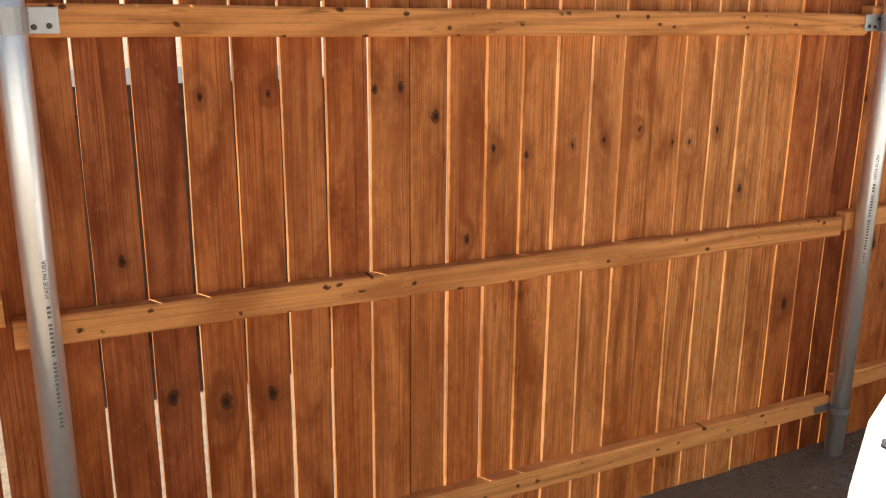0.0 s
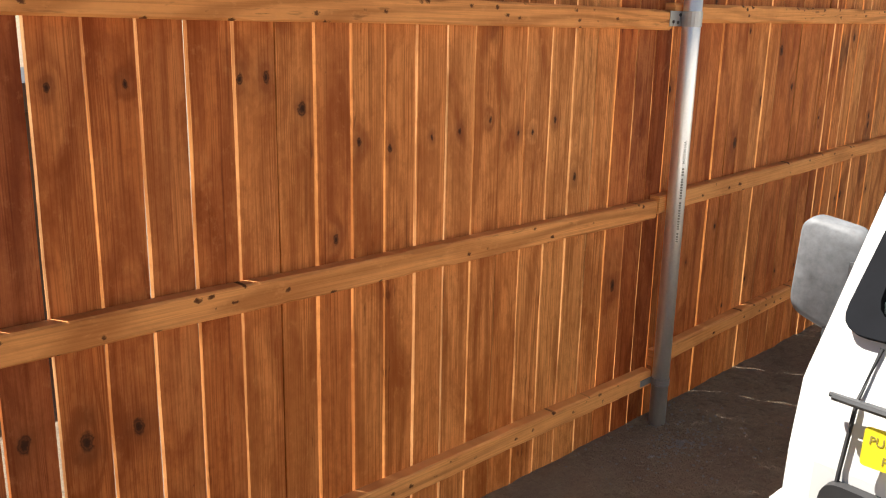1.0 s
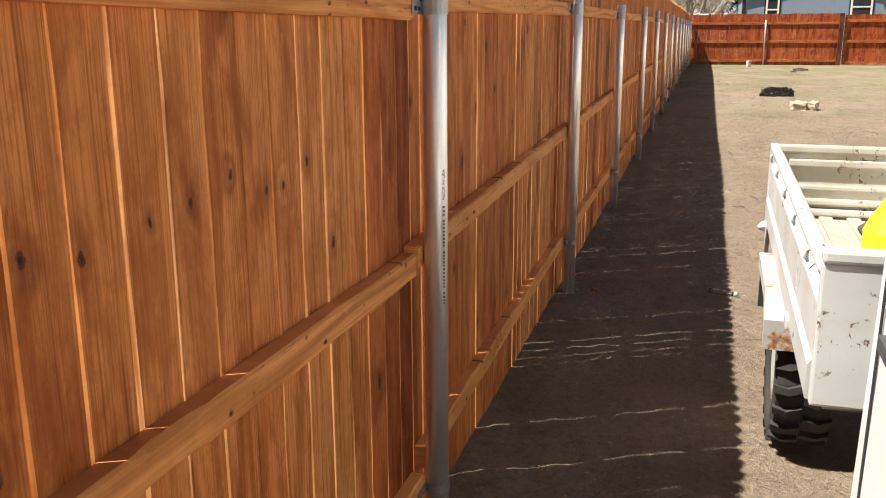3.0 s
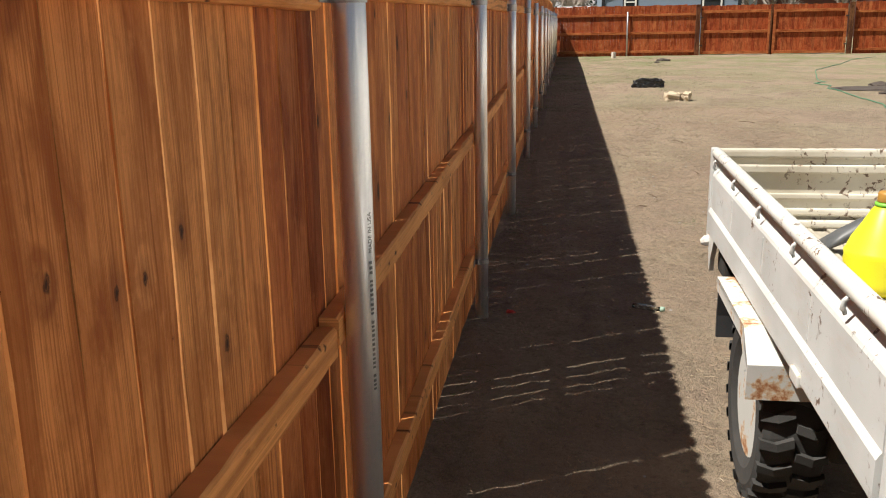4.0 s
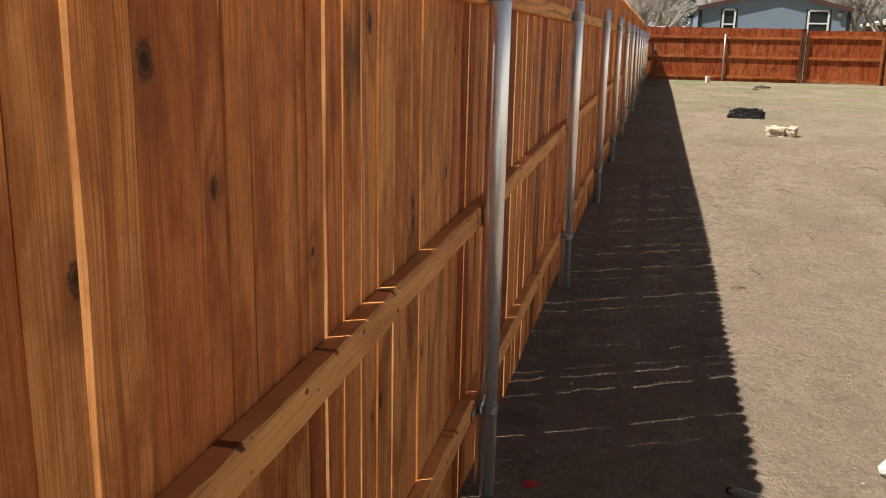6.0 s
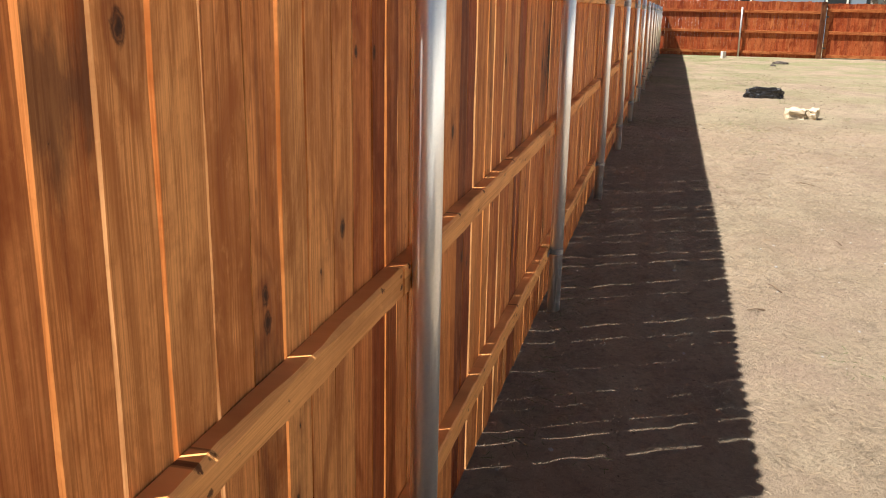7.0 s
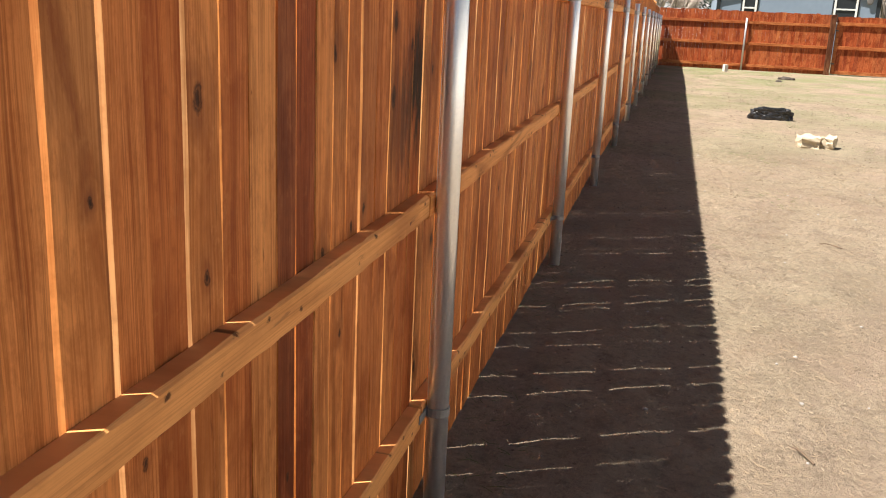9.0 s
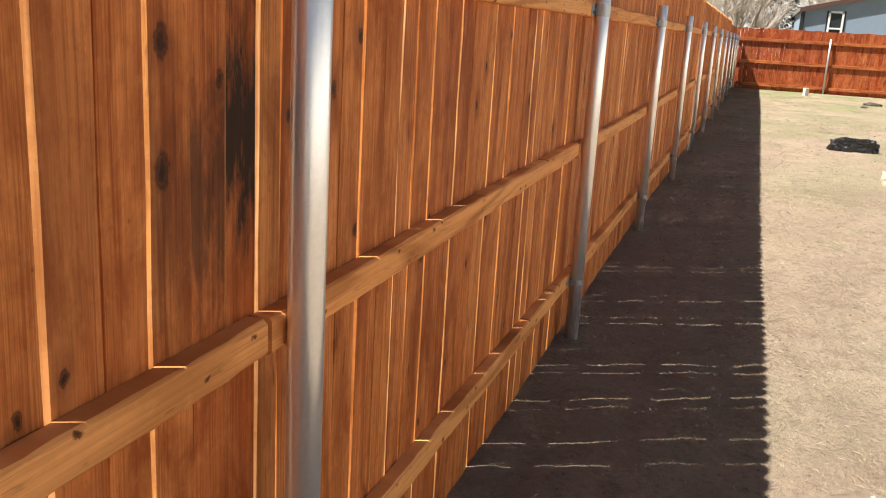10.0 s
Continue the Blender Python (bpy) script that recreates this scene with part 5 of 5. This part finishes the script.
def gable_house(name, label, x0, x1, y0, y1, eave, ridge, wall_mat, trim_mat, roof_mat, over=0.14):
    h = tagged(base(name, x0, (y0 + y1) / 2, GZ), label, "house")
    inv = h.matrix_basis.inverted()
    yc = (y0 + y1) / 2
    bm = bmesh.new()
    out = [(y0, 0.0), (y0, eave), (yc, ridge - 0.08), (y1, eave), (y1, 0.0)]
    a = [bm.verts.new((x0, y, z + GZ)) for y, z in out]
    b = [bm.verts.new((x1, y, z + GZ)) for y, z in out]
    bm.faces.new(a)
    bm.faces.new(b[::-1])
    for i in range(5):
        j = (i + 1) % 5
        bm.faces.new((a[j], a[i], b[i], b[j]))
    bmesh.ops.recalc_face_normals(bm, faces=bm.faces)
    part("wall", bm, wall_mat, h).matrix_parent_inverse = inv
    slope = (ridge - eave) / abs(y0 - yc)
    for s, ye in ((1, max(y0, y1)), (-1, min(y0, y1))):
        bm = bmesh.new()
        yo = ye + s * over
        pts = [(yc, ridge), (yo, ridge - slope * abs(yo - yc)), (yo, ridge - slope * abs(yo - yc) - 0.14), (yc, ridge - 0.14)]
        a = [bm.verts.new((x0 - over, y, z + GZ + 0.09)) for y, z in pts]
        b = [bm.verts.new((x1 + over, y, z + GZ + 0.09)) for y, z in pts]
        bm.faces.new(a)
        bm.faces.new(b[::-1])
        for i in range(4):
            j = (i + 1) % 4
            bm.faces.new((a[j], a[i], b[i], b[j]))
        bmesh.ops.recalc_face_normals(bm, faces=bm.faces)
        part("roof", bm, roof_mat, h).matrix_parent_inverse = inv
        bm = bmesh.new()
        a = [bm.verts.new((x0 - over - 0.03, y, z + GZ + (0.10 if k < 2 else 0.03))) for k, (y, z) in enumerate(pts)]
        b = [bm.verts.new((x0 - over + 0.004, v.co.y, v.co.z)) for v in a]
        bm.faces.new(a)
        bm.faces.new(b[::-1])
        for i in range(4):
            j = (i + 1) % 4
            bm.faces.new((a[j], a[i], b[i], b[j]))
        bmesh.ops.recalc_face_normals(bm, faces=bm.faces)
        part("fascia", bm, trim_mat, h).matrix_parent_inverse = inv
    return h, inv


house, inv = gable_house("mobile_home", "blue-grey sided mobile home with a low brown-edged gable behind the fence", 51.7, 66.0, -0.42, -7.55, 2.95, 3.80, M_WALL, M_ROOF, M_SHINGLE)
for ya, yb, z0, z1, cross in ((-1.62, -2.10, 1.55, 2.90, 1), (-5.70, -6.55, 1.75, 2.90, 1)):
    w = new("window")
    w.parent = house
    w.matrix_parent_inverse = inv
    bm = bmesh.new()
    x = 51.7
    for box_ in ((ya + 0.09, ya - 0.0, z0, z1), (yb + 0.0, yb - 0.09, z0, z1), (ya, yb, z1, z1 + 0.09), (ya, yb, z0 - 0.09, z0), (ya, yb, (z0 + z1) / 2 - 0.035, (z0 + z1) / 2 + 0.035)):
        box(bm, x - 0.06, x - 0.004, min(box_[0], box_[1]), max(box_[0], box_[1]), box_[2], box_[3])
    f = part("window_frame", bm, M_WHITE, w)
    bm = bmesh.new()
    box(bm, x - 0.025, x - 0.008, yb, ya, z0, z1)
    part("pane", bm, M_DARKPANE, w)
    for yy in (ya + 0.11, yb - 0.11):
        bm = bmesh.new()
        box(bm, x - 0.03, x - 0.003, yy - 0.05 if yy < ya else yy - 0.02, yy + 0.02 if yy < ya else yy + 0.05, z0 - 0.1, z1 + 0.1)
        part("shutter_trim", bm, M_DARKPANE, w, "dark window surround")
for y in (-0.44, -7.53):
    bm = bmesh.new()
    box(bm, 51.66, 51.76, y - 0.09, y + 0.09, GZ, 2.9 + GZ)
    part("corner_trim", bm, M_DARKPANE, house, "dark corner board").matrix_parent_inverse = inv
bm = bmesh.new()
lathe(bm, [(0.10, 3.4), (0.10, 4.05), (0.16, 4.05), (0.16, 4.18), (0.0001, 4.22)], 12, "z", (54.0, -2.6, 0))
part("roof_vent", bm, M_GALV, house, "small grey flue vent").matrix_parent_inverse = inv
bm = bmesh.new()
bmesh.ops.create_icosphere(bm, subdivisions=2, radius=0.19)
bmesh.ops.scale(bm, verts=bm.verts, vec=(0.12, 0.8, 1.0))
bmesh.ops.translate(bm, verts=bm.verts, vec=(51.60, -7.12, 2.75))
part("satellite_dish", bm, M_SHINGLE, house, "grey dish on the wall").matrix_parent_inverse = inv

barn, inv = gable_house("neighbour_house", "brown house with a pale roof far behind the gate", 60.0, 70.0, -12.0, -20.0, 2.6, 3.6, plain("brown_siding", (0.17, 0.075, 0.06), 0.8), M_WHITE, plain("pale_metal_roof", (0.72, 0.70, 0.62), 0.5), 0.3)

car = tagged(base("parked_van", 44.0, 1.15, GZ), "white van parked beyond the end fence", "van")
bm = bmesh.new()
prism(bm, [(-2.2, 0.35), (-2.25, 0.9), (-1.6, 1.05), (-1.0, 1.85), (2.0, 1.9), (2.2, 1.0), (2.2, 0.35)], -0.85, 0.85)
bmesh.ops.bevel(bm, geom=list(bm.edges), offset=0.06, segments=2, affect="EDGES")
part("body", bm, M_WHITE, car)
bm = bmesh.new()
slab(bm, [Vector(p) for p in ((-1.52, 0.7, 1.16), (-1.52, -0.7, 1.16), (-1.10, -0.66, 1.72), (-1.10, 0.66, 1.72))], (-0.8, 0, 0.6), 0.012)
part("windscreen", bm, M_DARKPANE, car)
for x in (-1.4, 1.4):
    for y in (-0.8, 0.8):
        bm = bmesh.new()
        lathe(bm, [(0.0001, -0.1), (0.33, -0.1), (0.33, 0.1), (0.0001, 0.1)], 20, "y", (x, y, 0.33))
        part("wheel", bm, M_TYRE, car)

M_BARK = plain("grey_brown_bark", (0.215, 0.170, 0.135), 0.95, vary=0.25, scale=9.0, bump=0.3)
M_TWIGS = plain("pale_bare_twigs", (0.36, 0.31, 0.27), 0.95, vary=0.25, scale=2.0)


def bare_tree(x, y, height, seed, spread=0.5, depth=5):
    rnd = random.Random(seed)
    t = tagged(base("bare_tree", x, y, GZ), "leafless grey-brown deciduous tree with a dense twiggy crown", "tree", "bare trees")
    trunk, crown = bmesh.new(), bmesh.new()

    def grow(bm, p, d, length, rad, level):
        q = p + d * length * 0.5 + Vector((rnd.uniform(-1, 1), rnd.uniform(-1, 1), 0)) * length * 0.06
        e = q + (d + Vector((rnd.uniform(-1, 1), rnd.uniform(-1, 1), rnd.uniform(-0.2, 0.4))) * 0.15).normalized() * length * 0.5
        tube(bm, [p, q, e], [rad, rad * 0.82, rad * 0.62], 5 if level < 2 else 3, False)
        if level >= depth:
            return
        for k in range(rnd.choice((3, 3, 4)) if level < depth - 1 else 5):
            side = Vector((rnd.uniform(-1, 1), rnd.uniform(-1, 1), rnd.uniform(-0.15, 0.75)))
            nd = (d * 0.75 + side * spread * 1.5).normalized()
            start = p + (e - p) * rnd.uniform(0.45, 1.0)
            grow(crown if level >= 0 else bm, start, nd, length * rnd.uniform(0.58, 0.78), rad * 0.55, level + 1)

    for k in range(rnd.choice((2, 3))):
        d = Vector((rnd.uniform(-0.3, 0.3), rnd.uniform(-0.3, 0.3), 1)).normalized()
        grow(trunk, Vector((rnd.uniform(-0.1, 0.1), rnd.uniform(-0.1, 0.1), -0.1)), d, height * 0.30, height * 0.022, 0)
    part("trunk", trunk, M_BARK, t)
    part("crown", crown, M_TWIGS, t)


for x, y, h, s in ((47.0, 3.4, 6.0, 1), (50.0, 2.2, 6.5, 2), (56.0, 5.0, 8.0, 3), (62.0, 2.5, 8.0, 4), (52.5, 0.9, 5.0, 12), (58, -9.3, 7.0, 5), (55.0, -10.8, 6.0, 6), (64, -12.0, 8.0, 7), (70.0, -9.0, 9.0, 8), (58.0, -14.5, 7.0, 9), (75.0, -3.0, 8.0, 10), (40.0, 7.0, 6.0, 14)):
    bare_tree(x, y, h, s)

M_NEEDLE = plain("dark_needles", (0.040, 0.060, 0.040), 0.9, vary=0.3, scale=6.0)
fir = tagged(base("fir_tree", 63.0, 0.6, GZ), "dark grey-green fir tree with layered drooping boughs", "tree")
bm = bmesh.new()
tube(bm, [(0, 0, -0.1), (0, 0, 4), (0, 0, 8)], [0.18, 0.12, 0.03], 8)
part("trunk", bm, M_BARK, fir)
vs, fs = [], []
frnd = random.Random(5)
for k in range(2600):
    z = frnd.uniform(0.8, 8.0)
    reach = (8.3 - z) * 0.30
    a, r = frnd.uniform(0, 6.283), reach * math.sqrt(frnd.random())
    c = Vector((r * math.cos(a), r * math.sin(a), z - r * 0.25))
    d = Vector((math.cos(a), math.sin(a), -0.3 + frnd.uniform(-0.3, 0.3))) * frnd.uniform(0.18, 0.4)
    s = Vector((-math.sin(a), math.cos(a), frnd.uniform(-0.4, 0.4))) * 0.07
    i = len(vs)
    vs += [c - d * 0.5, c + s, c + d * 0.7, c - s, c + Vector((0, 0, 0.05))]
    fs += [(i, i + 1, i + 4), (i + 1, i + 2, i + 4), (i + 2, i + 3, i + 4), (i + 3, i, i + 4)]
fm = bpy.data.meshes.new("crown")
fm.from_pydata(vs, [], fs)
fm.materials.append(M_NEEDLE)
ob = new("crown", fm)
ob.parent = fir

# hills that close the distance
M_HILL = plain("scrubby_hill", (0.27, 0.265, 0.26), 1.0, vary=0.3, scale=0.06)
xs = [260 + 30 * i for i in range(16)]
ys = [-500 + 25 * i for i in range(49)]
hv = []
for x in xs:
    for y in ys:
        up = min(1.0, (x - 260) / 260.0)
        side = min(1.0, max(0.12, (y + 95) / 150.0))
        hv.append((x, y, -2 + up * side * 52 * (1 + 0.35 * noise.noise((x * 0.012, y * 0.012, 2))) + 4 * up * noise.noise((x * 0.05, y * 0.05, 9))))
hf = [(i * 49 + j, (i + 1) * 49 + j, (i + 1) * 49 + j + 1, i * 49 + j + 1) for i in range(15) for j in range(48)]
hm = bpy.data.meshes.new("hill")
hm.from_pydata(hv, [], hf)
hm.materials.append(M_HILL)
hm.polygons.foreach_set("use_smooth", [True] * len(hm.polygons))
tagged(new("backdrop", hm), "distant grey-brown scrubby hillside", "hill", kind="structure")

# ---- mill lettering on the steel posts ----
M_STENCIL = plain("faded_stencil_ink", (0.20, 0.20, 0.19), 0.6, vary=0.3)


def wrap(me, px, heading, z0):
    """Bend flat lettering round a post so that it reads upwards."""
    r = 0.0306
    for v in me.vertices:
        a = radians(heading + 20) - v.co.y / r
        v.co = Vector((px + (r + v.co.z) * math.cos(a), POST_Y + (r + v.co.z) * math.sin(a), z0 + v.co.x))
    return me


posts = sorted((o for o in fence.children if o.name.startswith("post")), key=lambda o: o.matrix_basis.translation.x)
for index, heading, zt in ((2, 276, 0.915), (3, 226, 0.950)):
    holder = posts[index]
    px = POSTS[index]
    lm = wrap(letters("lettering", "MADE IN USA", 0.0125, M_STENCIL), px, heading, zt)
    bars = bmesh.new()
    at = -0.27
    brnd = random.Random(3)
    while at < -0.015:
        l = brnd.choice((0.006, 0.007, 0.008))
        box(bars, at, at + l * 0.70, 0.0012, 0.0082, 0.0002, 0.0006)
        at += l + (0.010 if brnd.random() < 0.14 else 0.002)
    bars_me = wrap(mesh_of("stencil_marking", bars, M_STENCIL), px, heading, zt)
    for nm, dat in (("lettering", lm), ("stencil_marking", bars_me)):
        dat.transform((fence.matrix_basis @ holder.matrix_basis).inverted())
        ob = new(nm, dat)
        ob.parent = holder

# ---- block standing in for something dark glimpsed through the gaps, behind the long fence ----
bm = bmesh.new()
box(bm, 0.10, 1.75, 3.9, 4.7, -0.02, 1.02, 0.02)
chest = tagged(base("dark_stand_in", 0.9, 4.3, 0), "dark grey block standing in for something dark behind the fence", "chest")
inv = chest.matrix_basis.inverted()
part("body", bm, M_DARKTRIM, chest).matrix_parent_inverse = inv
bm = bmesh.new()
box(bm, 0.06, 1.79, 3.86, 4.74, 1.02, 1.14, 0.03)
part("lid", bm, M_DARKTRIM, chest).matrix_parent_inverse = inv

# mortar crumbs spilt round the foot of a post
crumbs = bmesh.new()
rng2 = random.Random(77)
for k in range(420):
    a, d = rng2.uniform(0, 6.283), abs(rng2.gauss(0, 0.17))
    x, y = 2.70 + math.cos(a) * d * 1.5, min(1.90, 1.70 + math.sin(a) * d)
    r = rng2.uniform(0.002, 0.007)
    c = Vector((x, y, ground_z(x, y) + r * 0.3))
    vs = [crumbs.verts.new(c + Vector((rng2.uniform(0.7, 1.3) * r * dx, rng2.uniform(0.7, 1.3) * r * dy, rng2.uniform(0.5, 1.0) * r * dz))) for dx, dy, dz in ((1, 0, 0), (0, 1, 0), (-1, 0, 0), (0, -1, 0), (0, 0, 1), (0, 0, -1))]
    for i in range(4):
        j = (i + 1) % 4
        crumbs.faces.new((vs[i], vs[j], vs[4]))
        crumbs.faces.new((vs[j], vs[i], vs[5]))
tagged(new("mortar_crumbs", mesh_of("mortar_crumbs", crumbs, plain("grey_mortar", (0.25, 0.24, 0.23), 0.95, vary=0.25))), "pale grey mortar crumbs round a post's foot", "rubble", kind="stuff")

# crumbs of dry earth over the lawn
def earth_crumbs():
    rnd = random.Random(91)
    vs, fs = [], []
    for k in range(2200):
        x, y = rnd.uniform(4.0, 24.0), rnd.uniform(-3.0, 1.85)
        r = rnd.uniform(0.002, 0.006) * (1.0 + max(0.0, x - 9.0) * 0.10)
        z, i = ground_z(x, y) + r * 0.3, len(vs)
        for dx, dy, dz in ((1, 0, 0), (0, 1, 0), (-1, 0, 0), (0, -1, 0), (0, 0, 1), (0, 0, -1)):
            vs.append((x + dx * r * rnd.uniform(0.7, 1.6), y + dy * r * rnd.uniform(0.7, 1.6), z + dz * r * rnd.uniform(0.4, 0.9)))
        for a, b in ((0, 1), (1, 2), (2, 3), (3, 0)):
            fs += [(i + a, i + b, i + 4), (i + b, i + a, i + 5)]
    em = bpy.data.meshes.new("earth_crumbs")
    em.from_pydata(vs, [], fs)
    em.materials.append(plain("dark_earth_crumb", (0.13, 0.095, 0.065), 0.95, vary=0.35, scale=5.0))
    tagged(new("earth_crumbs", em), "dark crumbs of dry earth scattered over the lawn", "soil", kind="stuff")


earth_crumbs()
